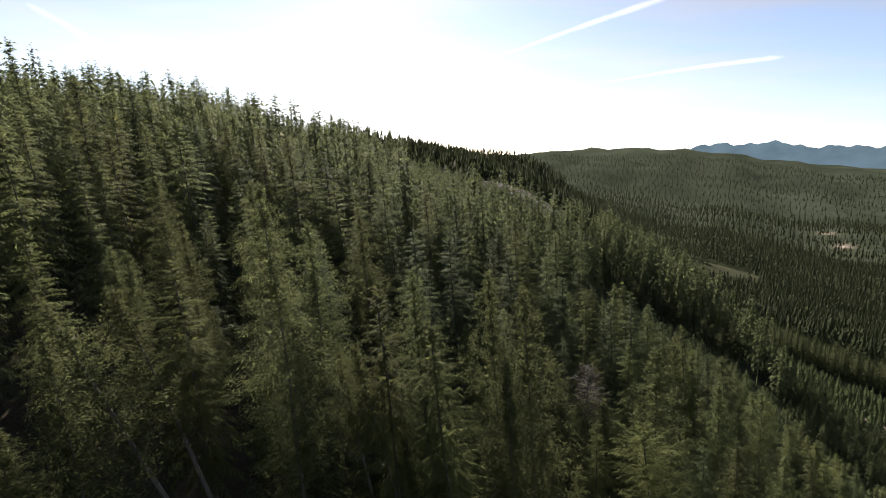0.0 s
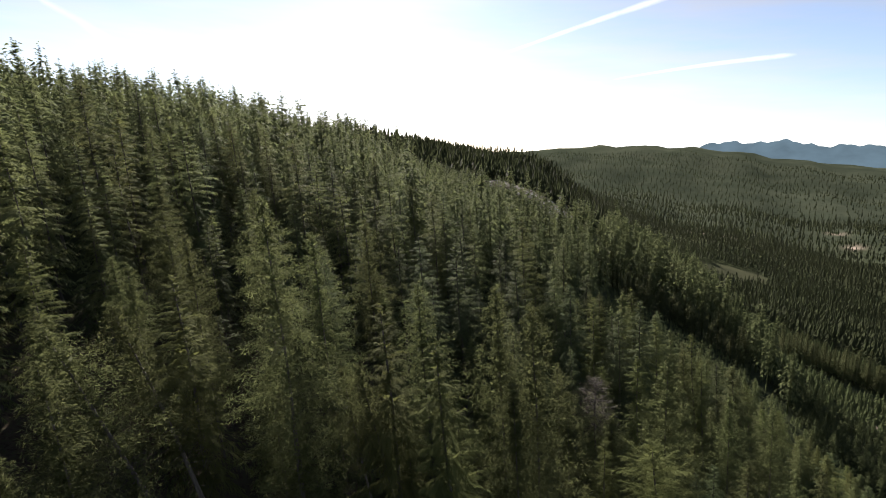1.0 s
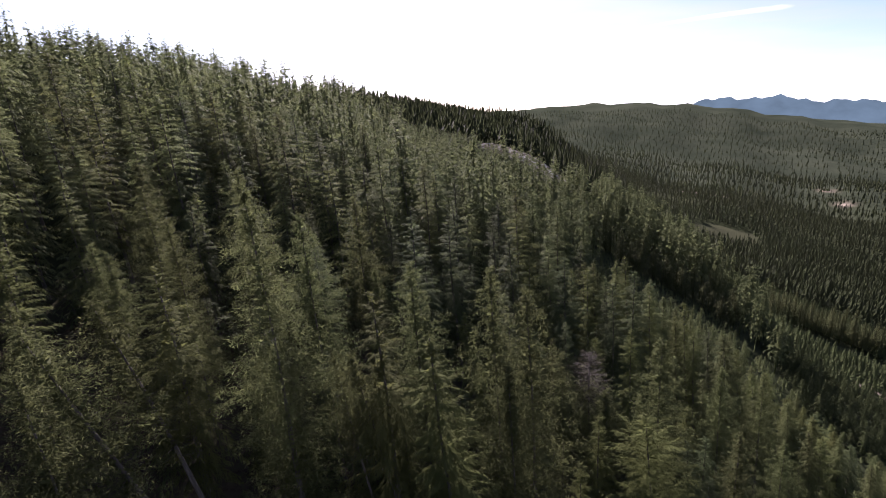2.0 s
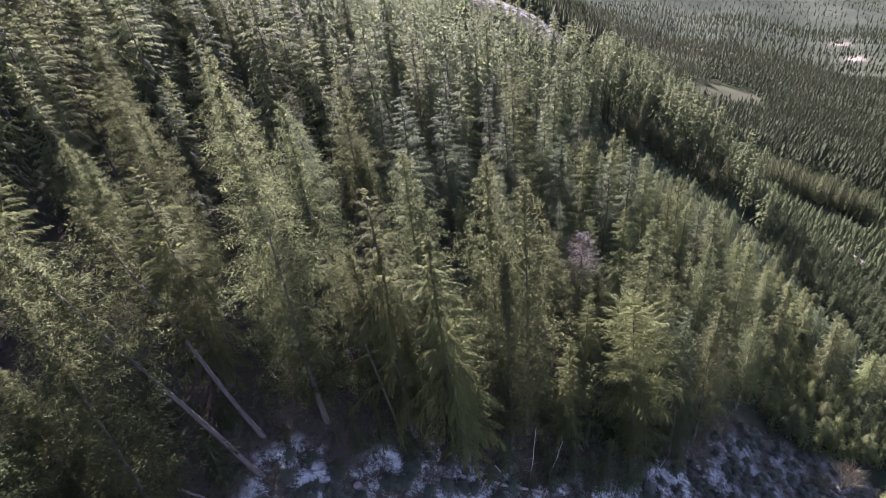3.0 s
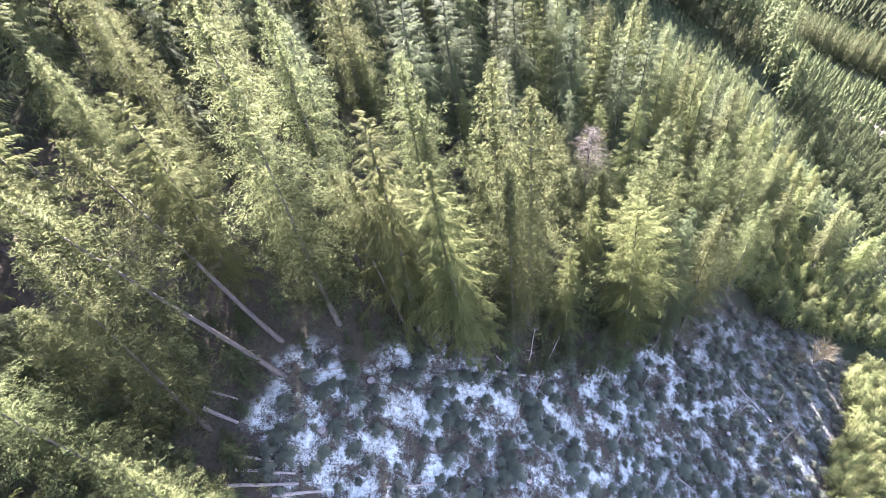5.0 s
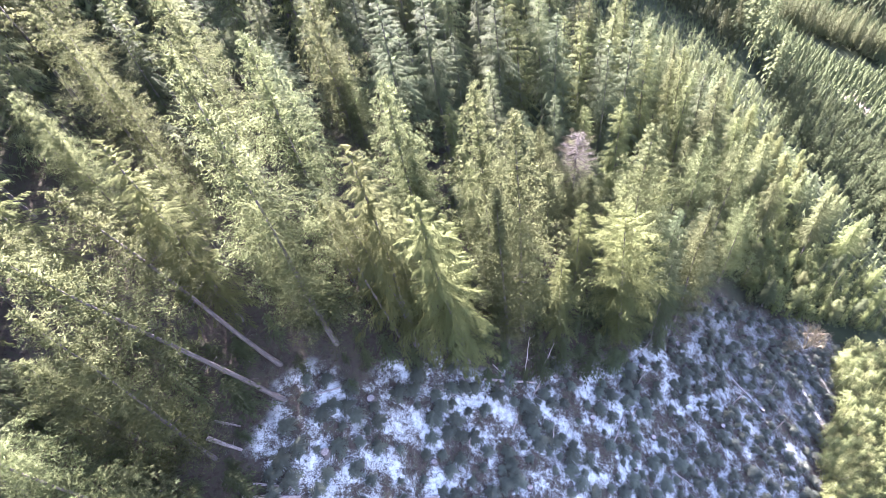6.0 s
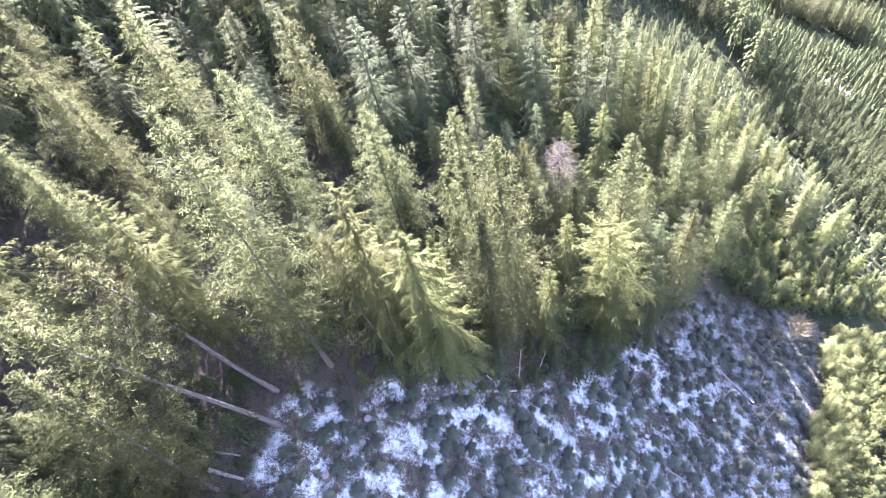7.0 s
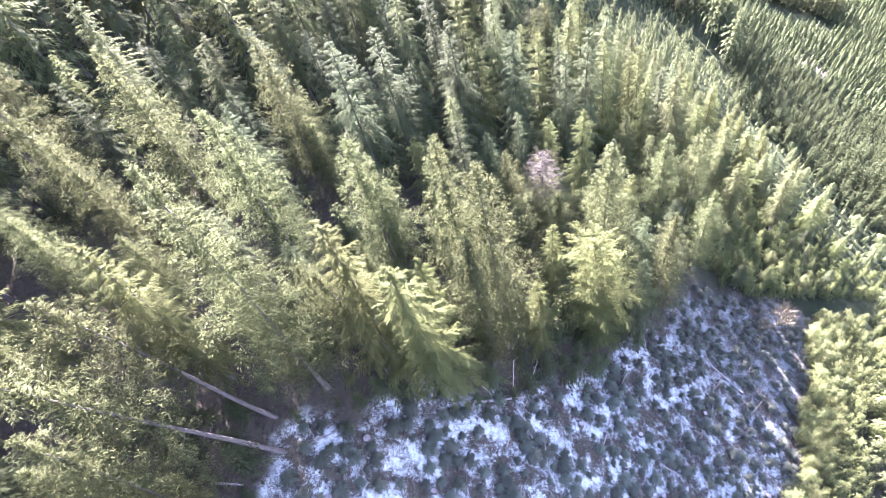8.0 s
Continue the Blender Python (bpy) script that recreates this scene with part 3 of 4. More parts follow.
SPIRE_LABEL = "tall narrow yellow-green hemlock with drooping boughs on the slope"
FIR_LABEL = "tall bushy grey-green fir with a rounded crown on the slope"
DARK_LABEL = "dark green spruce standing close among the forest"
HIGH_LABEL = "tall conifer with a long bare trunk beside the clearing"
DRY_LABEL = "dying conifer with reddish brown needles among green trees"
KINDS = {
    "spire": [make_tree("hemlock_tree", 11, 27, 0.08, 3.9, "spire", NEEDLES_SPIRE, SPIRE_LABEL, 0.8, 6, 14, 9, 0.24, ratio=0.13), make_tree("hemlock_tree", 12, 27, 0.12, 4.1, "spire", NEEDLES_SPIRE, SPIRE_LABEL, 0.85, 6, 14, 9, 0.24, ratio=0.13)],
    "broad": [make_tree("hemlock_tree", 13, 27, 0.06, 4.7, "bushy", NEEDLES_SPIRE, "broad bushy yellow-green hemlock at the clearing's edge", 0.72, 7, 13, 9, 0.25, ratio=0.13)],
    "fir": [make_tree("fir_tree", 21 + i, 27, (0.28, 0.2, 0.12)[i], (3.9, 3.6, 4.1)[i], "fir", NEEDLES_FIR, FIR_LABEL, 0.8, 7, 13, 9, 0.2, 0.22, 0.14) for i in range(3)],
    "dark": [make_tree("spruce_tree", 31, 27, 0.12, 4.0, "spire", NEEDLES_DARK, DARK_LABEL, 0.85, 6, 12, 8, 0.26, ratio=0.13)],
    "great": [make_tree("fir_tree", 26, 33, 0.12, 4.4, "fir", NEEDLES_FIR, "very tall broad grey-green fir beside the clearing", 0.82, 8, 15, 9, 0.21, 0.28, 0.14)],
    "dry": [dying_tree(41, 27)],
    "high": [make_tree("fir_tree", 24 + i, 27, (0.5, 0.63)[i], 3.6, "fir", NEEDLES_FIR, HIGH_LABEL, 0.78, 7, 13, 9, 0.2, 0.26, 0.14) for i in range(2)],
    # the same kinds with fewer sprays, for trees deeper in the forest
    "spire_far": [make_tree("hemlock_tree", 61, 27, 0.15, 3.8, "spire", NEEDLES_SPIRE, SPIRE_LABEL, 0.95, 6, 8, 5, 0.4, ratio=0.14), make_tree("hemlock_tree", 62, 27, 0.15, 3.5, "spire", NEEDLES_SPIRE, SPIRE_LABEL, 0.95, 6, 8, 5, 0.4, ratio=0.14)],
    "fir_far": [make_tree("fir_tree", 63 + i, 27, 0.22, 3.6 - 0.3 * i, "spire", NEEDLES_FIR, FIR_LABEL, 0.9, 7, 8, 5, 0.36, 0.22, 0.15) for i in range(2)],
    "dark_far": [make_tree("spruce_tree", 65, 27, 0.2, 3.9, "spire", NEEDLES_DARK, DARK_LABEL, 0.95, 6, 8, 5, 0.4, ratio=0.14), make_tree("spruce_tree", 66, 27, 0.2, 3.5, "spire", NEEDLES_DARK, DARK_LABEL, 0.95, 6, 8, 5, 0.4, ratio=0.14)],
    "sunny": [make_tree("young_conifer", 75 + i, 5, 0.03, 1.1, "spire", NEEDLES_YOUNG_SUNLIT, "sunlit slender yellow-green young conifer beside the clearing", 0.34, 5, 4, 3, 0.17, 0.05, 0.16) for i in range(3)],
    "young": [make_tree("understory_conifer", 71 + i, 9, 0.03, 2.4, "spire", NEEDLES_DARK, "young dark green conifer under the forest's edge", 0.6, 6, 4, 3, 0.36, 0.08, 0.2) for i in range(2)],
}
tree_rng = np.random.default_rng(5)
used = set()
LEAN_LEFT = 0.12  # the forest leans uphill: sideways offset of a tip for each metre of height


def stand(kind, foot, tip, wide=1.0, pick=None):
    """Stands a tree between its foot (x, y) and its tip (x, y, z); the first one of each model is the model itself."""
    models = KINDS[kind]
    model = models[int(tree_rng.integers(len(models))) if pick is None else pick]
    a = Vector((foot[0], foot[1], float(height(foot[0], foot[1]))))
    axis = Vector(tip) - a
    k = axis.length / model["tall"]
    turn = axis.to_track_quat("Z", "Y").to_matrix().to_4x4()
    m = Matrix.Translation(a) @ turn @ pose(0, 0, 0, 0, 0, tree_rng.uniform(0, 360))
    if model.name in used:
        ob = copy_thing(model, m)
    else:
        used.add(model.name)
        ob = model
    ob.matrix_basis = m @ Matrix.Diagonal((k * wide, k * wide, k, 1))
    ob["group"] = "conifers of the near slope"
    return ob


def stand_tip(kind, x, y, z, wide=1.0, pick=None):
    """Stands a tree with its tip at a place."""
    tall = z - float(height(x, y))
    tall = z - float(height(x + LEAN_LEFT * tall, y))
    stand(kind, (x + LEAN_LEFT * tall, y), (x, y, z), wide, pick)
    return x + LEAN_LEFT * tall, y


# trees along the clearing's edge: kind, tip, width
NEAR_TREES = [
    ("spire", -5.5, 41.4, 24.5, 1.1), ("fir", 8.0, 46.2, 23.5, 0.95),
    ("dry", 20.4, 63.4, 8.6, 1.5), ("spire", 15.0, 46.0, 4.5, 1.1),
    ("fir", 6.3, 43.3, 17.5, 1.05), ("fir", 26.5, 56.5, 14.0, 1.1),
    ("fir", 35.2, 52.3, 4.3, 1.1), ("dark", 32.5, 54.2, 2.7, 1.0),
    ("great", -15.0, 40.3, 33.1, 1.0),
]
DEEPER_TREES = [
    ("dark", -31.4, 64.0, 27.7, 1.0), ("fir", -14.8, 53.6, 28.2, 1.1), ("fir", -3.2, 52.9, 23.6, 1.1),
    ("fir", 4.9, 49.5, 24.4, 0.85), ("fir", -32.0, 37.5, 24.5, 1.0),
    ("dark", -4.1, 68.2, 25.7, 1.1), ("fir", -8.4, 64.2, 19.5, 1.0), ("dark", 9.0, 64.0, 15.6, 1.0),
    ("dark", 34.1, 85.2, 13.6, 1.0), ("dark", -33.8, 60.0, 24.8, 1.2), ("fir", -23.3, 59.7, 32.1, 1.0),
    ("dark", 1.0, 72.6, 24.5, 1.1), ("fir", -33.5, 58.0, 30.0, 1.2), ("fir", -34.6, 50.5, 25.5, 1.2), ("fir", -38.5, 66.0, 32.0, 1.2), ("fir", -28.5, 53.5, 27.5, 1.0),
]
FURTHER_TREES = [
    ("fir", -11.1, 65.3, 28.3, 1.0), ("dark", 10.8, 78.6, 21.1, 1.1), ("dark", 20.7, 81.7, 16.7, 1.1),
    ("dark", 29.0, 81.0, 12.7, 1.0), ("spire", 28.9, 71.0, 9.0, 1.0), ("fir", 41.3, 67.4, 4.8, 1.0),
    ("fir", 51.0, 71.9, 1.0, 1.0), ("fir", 48.5, 61.8, -3.4, 1.1),
    ("fir", -23.5, 27.8, 24.4, 1.0), ("spire", -23.2, 41.5, 26.2, 1.15), ("fir", -17.0, 18.0, 19.6, 0.75), ("fir", -27.5, 22.5, 23.5, 1.0),
]
stands = []
for kind, x, y, z, wide in NEAR_TREES + DEEPER_TREES + FURTHER_TREES:
    stands.append(stand_tip(kind, x, y, z, wide, 2 if kind == "fir" and y < 54 else None))
# long bare trunks that lean out at the clearing's corner: foot, tip, model
for foot, tip, model_no in (((-16.4, 37.2), (-26.3, 38.2, 24.6), 0), ((-15.6, 33.5), (-26.4, 31.6, 25.2), 0), ((-0.8, 41.2), (-7.3, 40.6, 19.4), 1), ((-3.6, 40.9), (-9.2, 43.0, 18.0), 1)):
    stand("high", foot, tip, 1.0 if foot[0] < -10 else 0.75, model_no)
    stands.append(foot)
# two hemlocks that lean out over the clearing: kind, foot, tip, width
for kind, foot, tip, wide in (("spire", (3.7, 40.4), (-0.8, 36.8, 23.3), 1.0), ("broad", (26.8, 47.2), (22.4, 49.0, 8.2), 1.1)):
    stand(kind, foot, tip, wide, 0)
    stands.append(foot)


def scatter(rng, x0, x1, y0, y1, gap, tries, taken, keep):
    """Places at least a gap apart, by a coarse grid."""
    cells = {}
    for p in taken:
        cells.setdefault((int(p[0] // gap), int(p[1] // gap)), []).append(p)
    found = []
    xs, ys = rng.uniform(x0, x1, tries), rng.uniform(y0, y1, tries)
    good = keep(xs, ys)
    for x, y in zip(xs[good], ys[good]):
        cx, cy = int(x // gap), int(y // gap)
        if all((x - px) ** 2 + (y - py) ** 2 > gap * gap for i in (-1, 0, 1) for j in (-1, 0, 1) for px, py in cells.get((cx + i, cy + j), ())):
            cells.setdefault((cx, cy), []).append((x, y))
            found.append((x, y))
    return found


def wooded_near(x, y):
    hollow = (x > -25) & (x < -14) & (y > 26.5) & (y < 37.5)
    plantation = (x > 44) & (y < 59) & (x > 52 + 0.86 * (y - 28))
    return ~clearing(x, y, -1.2) & ~hollow & ~plantation & ~cut_over(x, y) & (y > 6 - 0.2 * x) & (y > np.abs(x) * 0.55 - 16)


fill_rng = np.random.default_rng(8)
near = scatter(fill_rng, -62, 92, 5, 112, 5.5, 40000, stands, wooded_near)
near.sort(key=lambda p: math.hypot(p[0] - 4, p[1] - 22))
singles, rest = near[:265], near[265:]
for n, (x, y) in enumerate(singles):
    kind = fill_rng.choice(["spire", "fir", "dark"], p=[0.4, 0.35, 0.25] if x > 15 else [0.2, 0.5, 0.3]) + ("" if n < 32 else "_far")
    short = -38 < x < 62 and y < 84
    tall = fill_rng.uniform(13, 20) if short else fill_rng.uniform(19, 27)
    z = float(height(x, y)) + tall
    tall = fill_rng.uniform(14, 19) if x > 46 and y < 84 else tall
    tall = fill_rng.uniform(6, 9) if x > 52 and y < 70 else tall
    tall = float(brow_height(x, y, tall))
    z = float(height(x, y)) + tall
    lean = LEAN_LEFT + 0.1 * min(1.0, max(0.0, (x - 35) / 30))
    stand(kind, (x, y), (x - lean * tall + fill_rng.uniform(-0.5, 0.5), y + fill_rng.uniform(-0.7, 0.4), z), min(1.55, max(fill_rng.uniform(0.95, 1.2), fill_rng.uniform(2.4, 3.2) * 7.2 / tall)), int(fill_rng.integers(len(KINDS[kind]) - (kind == "fir"))))


# ---- the woods beyond: too many to count ----
def tuft_tree(rng, levels, boughs, tall=25.0, reach=2.9):
    """A light tree for the distance: rings of drooping sprays, and their normals."""
    parts, lays = [], []
    for i in range(levels):
        f = (i + 0.25) / levels
        z = tall * (1 - 0.78 * f)
        r = reach * (0.1 + 0.95 * f ** 0.8)
        step = tall * 0.78 / levels
        start = rng.uniform(0, 6.28)
        for j in range(boughs):
            a = start + 6.2832 * j / boughs + rng.uniform(-0.3, 0.3)
            d = np.array([math.cos(a), math.sin(a), 0.0])
            s = np.array([-d[1], d[0], 0.0])
            l = r * rng.uniform(0.75, 1.25)
            wide = l * 3.4 / boughs * 0.5
            base = UP * (z + step * 0.7)
            mid = d * l * 0.6 + UP * (z + step * 0.1 + rng.uniform(-0.2, 0.2))
            tip = d * l + UP * (z - step * rng.uniform(0.3, 0.7))
            parts.append(np.stack([base, mid + s * wide, tip, mid - s * wide]))
            lays.append(d * 0.4 + UP * 0.9)
    return np.stack(parts), np.stack(lays)


def woods(name, label, places, templates, rng, tall_of, mat, lean=0.0, least=0.55):
    """One mesh of many trees."""
    out, lays = [], []
    P = np.array(places)
    Z = height(P[:, 0], P[:, 1])
    T = tall_of(P[:, 0], P[:, 1])
    for (x, y), z, tall in zip(places, Z, T):
        t, n = templates[int(rng.integers(len(templates)))]
        k = tall * rng.uniform(0.72, 1.24) / 25.0
        w = max(k, least) * rng.uniform(0.85, 1.25)
        a = rng.uniform(0, 6.28)
        c, s = math.cos(a), math.sin(a)
        q = np.empty_like(t)
        q[..., 2] = t[..., 2] * k + z
        q[..., 0] = (t[..., 0] * c - t[..., 1] * s) * w + x - lean * t[..., 2] * k
        q[..., 1] = (t[..., 0] * s + t[..., 1] * c) * w + y
        out.append(q)
        lays.append(np.stack([n[:, 0] * c - n[:, 1] * s, n[:, 0] * s + n[:, 1] * c, n[:, 2]], 1))
    ob = new(name, flakes_mesh(name, np.concatenate(out), np.concatenate(lays), mat))
    return tagged(ob, label, "woods", kind="stuff")


def with_stem(tall, crown):
    """A crown's slivers together with those of a slim stem."""
    return tuple(np.concatenate(both) for both in zip(stem_flakes(tall, 0.3), crown))


def tall_strip(x, y):
    """Old timber left standing on the sunward side of the gaps."""
    found = np.zeros(np.shape(x), bool)
    for ox, oy, hl, hw, heading in ((158, 180, 22, 9, -20),):
        a = radians(heading)
        u, v = (x - ox) * math.cos(a) + (y - oy) * math.sin(a), -(x - ox) * math.sin(a) + (y - oy) * math.cos(a)
        found |= (np.abs(u) < hl) & (v > hw * 0.9) & (v < hw + 15)
    found |= cut_over(x, y, 11.0) & ~cut_over(x, y)
    return found


def down_slope(x, y):
    return x - (70 * (1 - np.exp(-np.maximum(y - 40, -60) / 200)) + 0.1 * (y - 40))


wood_rng = np.random.default_rng(17)
mid_templates = [with_stem(25, crown_sprays(np.random.default_rng(50 + i), 25, 0.3, 3.4 + 0.3 * (i % 3), "spire", 1.75, 5, 2, 2, 1.15, 0.25, inner=6)) for i in range(5)]
tiny_templates = [tuft_tree(np.random.default_rng(90 + i), 2, 4, 25.0, 5.0) for i in range(4)]


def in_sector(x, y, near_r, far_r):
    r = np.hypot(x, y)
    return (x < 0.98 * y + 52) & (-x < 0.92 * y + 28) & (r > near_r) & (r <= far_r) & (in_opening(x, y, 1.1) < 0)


def old_and_young(x, y):
    """Old timber on the hill, a younger and lower stand down the slope."""
    k = np.clip((down_slope(x, y) - 55) / 30, 0, 1)
    u, v = (x - 52) * 0.731 - (y - 296) * 0.682, (x - 52) * 0.682 + (y - 296) * 0.731
    regrown = (np.abs(u) < 52) & (v < -14) & (v > -150)
    tall = brow_height(x, y, np.where(regrown, 6.5 + 0.08 * (-14 - v), (24.0 - 1.2 * np.clip((np.hypot(x, y) - 110) / 60, 0, 1)) * (1 - 0.4 * k)))
    return np.where(tall_strip(x, y), np.where(y - 0.55 * x > 80, 12.0, 20.0), tall)


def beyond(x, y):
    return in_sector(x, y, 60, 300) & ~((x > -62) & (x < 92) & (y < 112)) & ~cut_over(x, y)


def low_stand(x, y):
    return beyond(x, y) & (down_slope(x, y) > 66) & ((brow(x, y)[1] > 0) | (brow(x, y)[0] < 0))


young_places = scatter(wood_rng, 60, 300, 40, 300, 1.95, 300000, near + stands, low_stand)
young_near = [p for p in young_places if math.hypot(*p) < 185]
young_far = [p for p in young_places if math.hypot(*p) >= 185]
small_templates = [tuft_tree(np.random.default_rng(80 + i), 5, 5, 25.0, 6.0) for i in range(5)]
stand_templates = [crown_sprays(np.random.default_rng(180 + i), 25, 0.04, 5.2, "spire", 2.5, 5, 2, 2, 1.9, 0.24) for i in range(5)]
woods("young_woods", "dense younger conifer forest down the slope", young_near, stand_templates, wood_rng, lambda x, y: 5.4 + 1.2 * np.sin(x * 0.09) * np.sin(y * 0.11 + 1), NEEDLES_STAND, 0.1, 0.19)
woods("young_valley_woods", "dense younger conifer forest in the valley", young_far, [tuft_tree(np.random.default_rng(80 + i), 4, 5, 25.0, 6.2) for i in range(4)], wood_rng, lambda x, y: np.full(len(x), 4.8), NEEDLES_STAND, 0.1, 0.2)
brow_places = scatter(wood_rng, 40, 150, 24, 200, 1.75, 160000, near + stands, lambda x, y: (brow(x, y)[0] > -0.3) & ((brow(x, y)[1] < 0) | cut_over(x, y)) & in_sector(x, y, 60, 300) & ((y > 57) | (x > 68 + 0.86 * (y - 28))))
brow_near = [p for p in brow_places if math.hypot(*p) < 118]
fine_templates = [crown_sprays(np.random.default_rng(85 + i), 25, 0.06, 5.8, "spire", 1.9, 6, 3, 2, 1.5, 0.22) for i in range(4)]
woods("brow_trees", "low dense young conifers along the brow of the slope", brow_near, fine_templates, wood_rng, lambda x, y: np.where(cut_over(x, y), 2.2, np.clip(4.8 - 3.5 * brow(x, y)[0], 2.2, 5.5)), NEEDLES_SPIRE, 0.18, 0.1)
woods("brow_woods", "low dense young conifers over the brow of the slope", [p for p in brow_places if math.hypot(*p) >= 118], small_templates, wood_rng, lambda x, y: np.where(cut_over(x, y), 2.2, np.clip(4.8 - 3.5 * brow(x, y)[0], 2.2, 3.4)), NEEDLES_FAR, 0.18, 0.1)
slope_templates = [with_stem(25, crown_sprays(np.random.default_rng(40 + i), 25, 0.22, 3.4 + 0.3 * (i % 3), "spire", 1.05, 6, 4, 3, 0.6, 0.22, inner=7)) for i in range(5)]
edge_places = scatter(wood_rng, 60, 300, 60, 360, 4.0, 60000, near + stands, tall_strip)
woods("edge_woods", "close dark conifers left standing along a logged cut", edge_places, slope_templates, wood_rng, old_and_young, NEEDLES_FAR, 0.1, 0.7)
slope_places = rest + scatter(wood_rng, -130, 170, 30, 170, 5.7, 50000, near + stands, lambda x, y: beyond(x, y) & (np.hypot(x, y) < 150) & ~low_stand(x, y))
woods("slope_woods", "close conifer forest further up the slope", slope_places, slope_templates, wood_rng, old_and_young, NEEDLES_FAR, 0.12, 0.36)
mid_places = scatter(wood_rng, -190, 300, 40, 300, 5.2, 90000, near + stands + slope_places, lambda x, y: beyond(x, y) & ~low_stand(x, y) & ~tall_strip(x, y) & (np.hypot(x, y) >= 150))
woods("hillside_woods", "dense dark green conifer forest on the hillside", mid_places, mid_templates, wood_rng, old_and_young, NEEDLES_FAR, 0.05, 0.36)
regrowth = scatter(wood_rng, 10, 110, 240, 345, 3.0, 9000, [], lambda x, y: (np.abs(in_opening(x, y) - 0.06) < 0.005) & (np.sin(x * 0.5 + y * 0.3) + np.sin(y * 0.41) > -0.2))
woods("regrowth_trees", "scattered low young conifers on a snowy logged strip", regrowth, small_templates, wood_rng, lambda x, y: np.full(len(x), 2.6), NEEDLES_FAR, 0.1, 0.1)
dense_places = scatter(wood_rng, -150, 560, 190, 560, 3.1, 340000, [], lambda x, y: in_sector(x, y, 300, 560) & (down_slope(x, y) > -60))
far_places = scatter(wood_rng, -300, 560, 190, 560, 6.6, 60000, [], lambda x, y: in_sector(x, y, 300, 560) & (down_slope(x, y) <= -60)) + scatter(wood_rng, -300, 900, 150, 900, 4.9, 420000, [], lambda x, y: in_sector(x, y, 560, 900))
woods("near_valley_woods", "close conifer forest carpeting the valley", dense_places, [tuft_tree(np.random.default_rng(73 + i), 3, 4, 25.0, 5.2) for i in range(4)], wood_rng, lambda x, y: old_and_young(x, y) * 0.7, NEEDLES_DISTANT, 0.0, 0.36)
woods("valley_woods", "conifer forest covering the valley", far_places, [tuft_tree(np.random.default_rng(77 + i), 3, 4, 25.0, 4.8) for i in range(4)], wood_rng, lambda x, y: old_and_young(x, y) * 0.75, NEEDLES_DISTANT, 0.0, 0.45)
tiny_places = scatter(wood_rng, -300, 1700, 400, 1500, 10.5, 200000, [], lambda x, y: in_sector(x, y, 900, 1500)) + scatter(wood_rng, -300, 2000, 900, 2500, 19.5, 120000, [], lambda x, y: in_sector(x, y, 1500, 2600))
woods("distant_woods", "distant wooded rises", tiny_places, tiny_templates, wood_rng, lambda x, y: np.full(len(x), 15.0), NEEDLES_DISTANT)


# low growth under the forest's edge
shrub_rng = np.random.default_rng(29)
edge_places = scatter(shrub_rng, -30, 62, 14, 62, 2.3, 9000, stands, lambda x, y: ~clearing(x, y, 0.4) & (clearing(x, y - 9.0, -1.0) | clearing(x + 8.0, y, -1.0)) & (x < 40))
for n, (x, y) in enumerate(edge_places[:150]):
    tall = shrub_rng.uniform(2.0, 6.5)
    stand("young", (x, y), (x - 0.1 * tall, y, float(height(x, y)) + tall), shrub_rng.uniform(0.9, 1.4))


under_places = scatter(shrub_rng, -44, 48, 42, 84, 3.2, 6000, stands + near, lambda x, y: ~clearing(x, y - 4.0, -1.0) & (x < 0.62 * y + 8))
for x, y in under_places[:60]:
    tall = shrub_rng.uniform(4.0, 9.0)
    stand("young", (x, y), (x - 0.1 * tall, y, float(height(x, y)) + tall), shrub_rng.uniform(1.1, 1.6))

hollow_places = scatter(shrub_rng, -34, -16.5, 14, 37, 2.4, 3000, stands, lambda x, y: ~clearing(x, y, -0.3) & (y + 0.35 * x > 8))
for x, y in hollow_places[:48]:
    tall = shrub_rng.uniform(1.6, 4.2) if x > -26 and y > 26 else shrub_rng.uniform(3.0, 8.0)
    stand("young", (x, y), (x - 0.1 * tall, y, float(height(x, y)) + tall), shrub_rng.uniform(1.0, 1.5))

# ---- the clearing ----
def sapling_sprays(rng, tall, reach, count, size=0.3, pairs=4, per=3):
    """A low bushy young fir."""
    parts, lays = [], []
    for i in range(count):
        f = (i + 0.5) / count
        z = tall * (1 - 0.92 * f)
        one = frond(rng, np.array([0, 0, z]), i * 2.4 + rng.uniform(-0.5, 0.5), reach * (0.2 + 0.8 * f ** 0.6) * rng.uniform(0.75, 1.15), 0.4 - 0.3 * f, 0.25, pairs, per, size, 0.2)
        parts.append(one[0])
        lays.append(one[1])
    return np.concatenate(parts), np.concatenate(lays)


SAPLING_LABEL = "small bushy dark green young fir on snowy ground"
sapling_meshes = [flakes_mesh("sapling", *sapling_sprays(np.random.default_rng(120 + i), 1.2, 0.85, 25, 0.2), BRUSH) for i in range(6)]
clear_rng = np.random.default_rng(33)


def thicket(x, y):
    """Where young growth stands: everywhere a little, in drifts a lot."""
    drift = np.sin(x * 0.55 + 1.5 * np.sin(y * 0.4)) + np.sin(y * 0.7 + 1.2 * np.sin(x * 0.33 + 1)) + 0.6 * np.sin(x * 1.3 + y * 0.9)
    return clearing(x, y, 0.2) & (drift > clear_rng.uniform(-1.9, 2.6, len(x)))


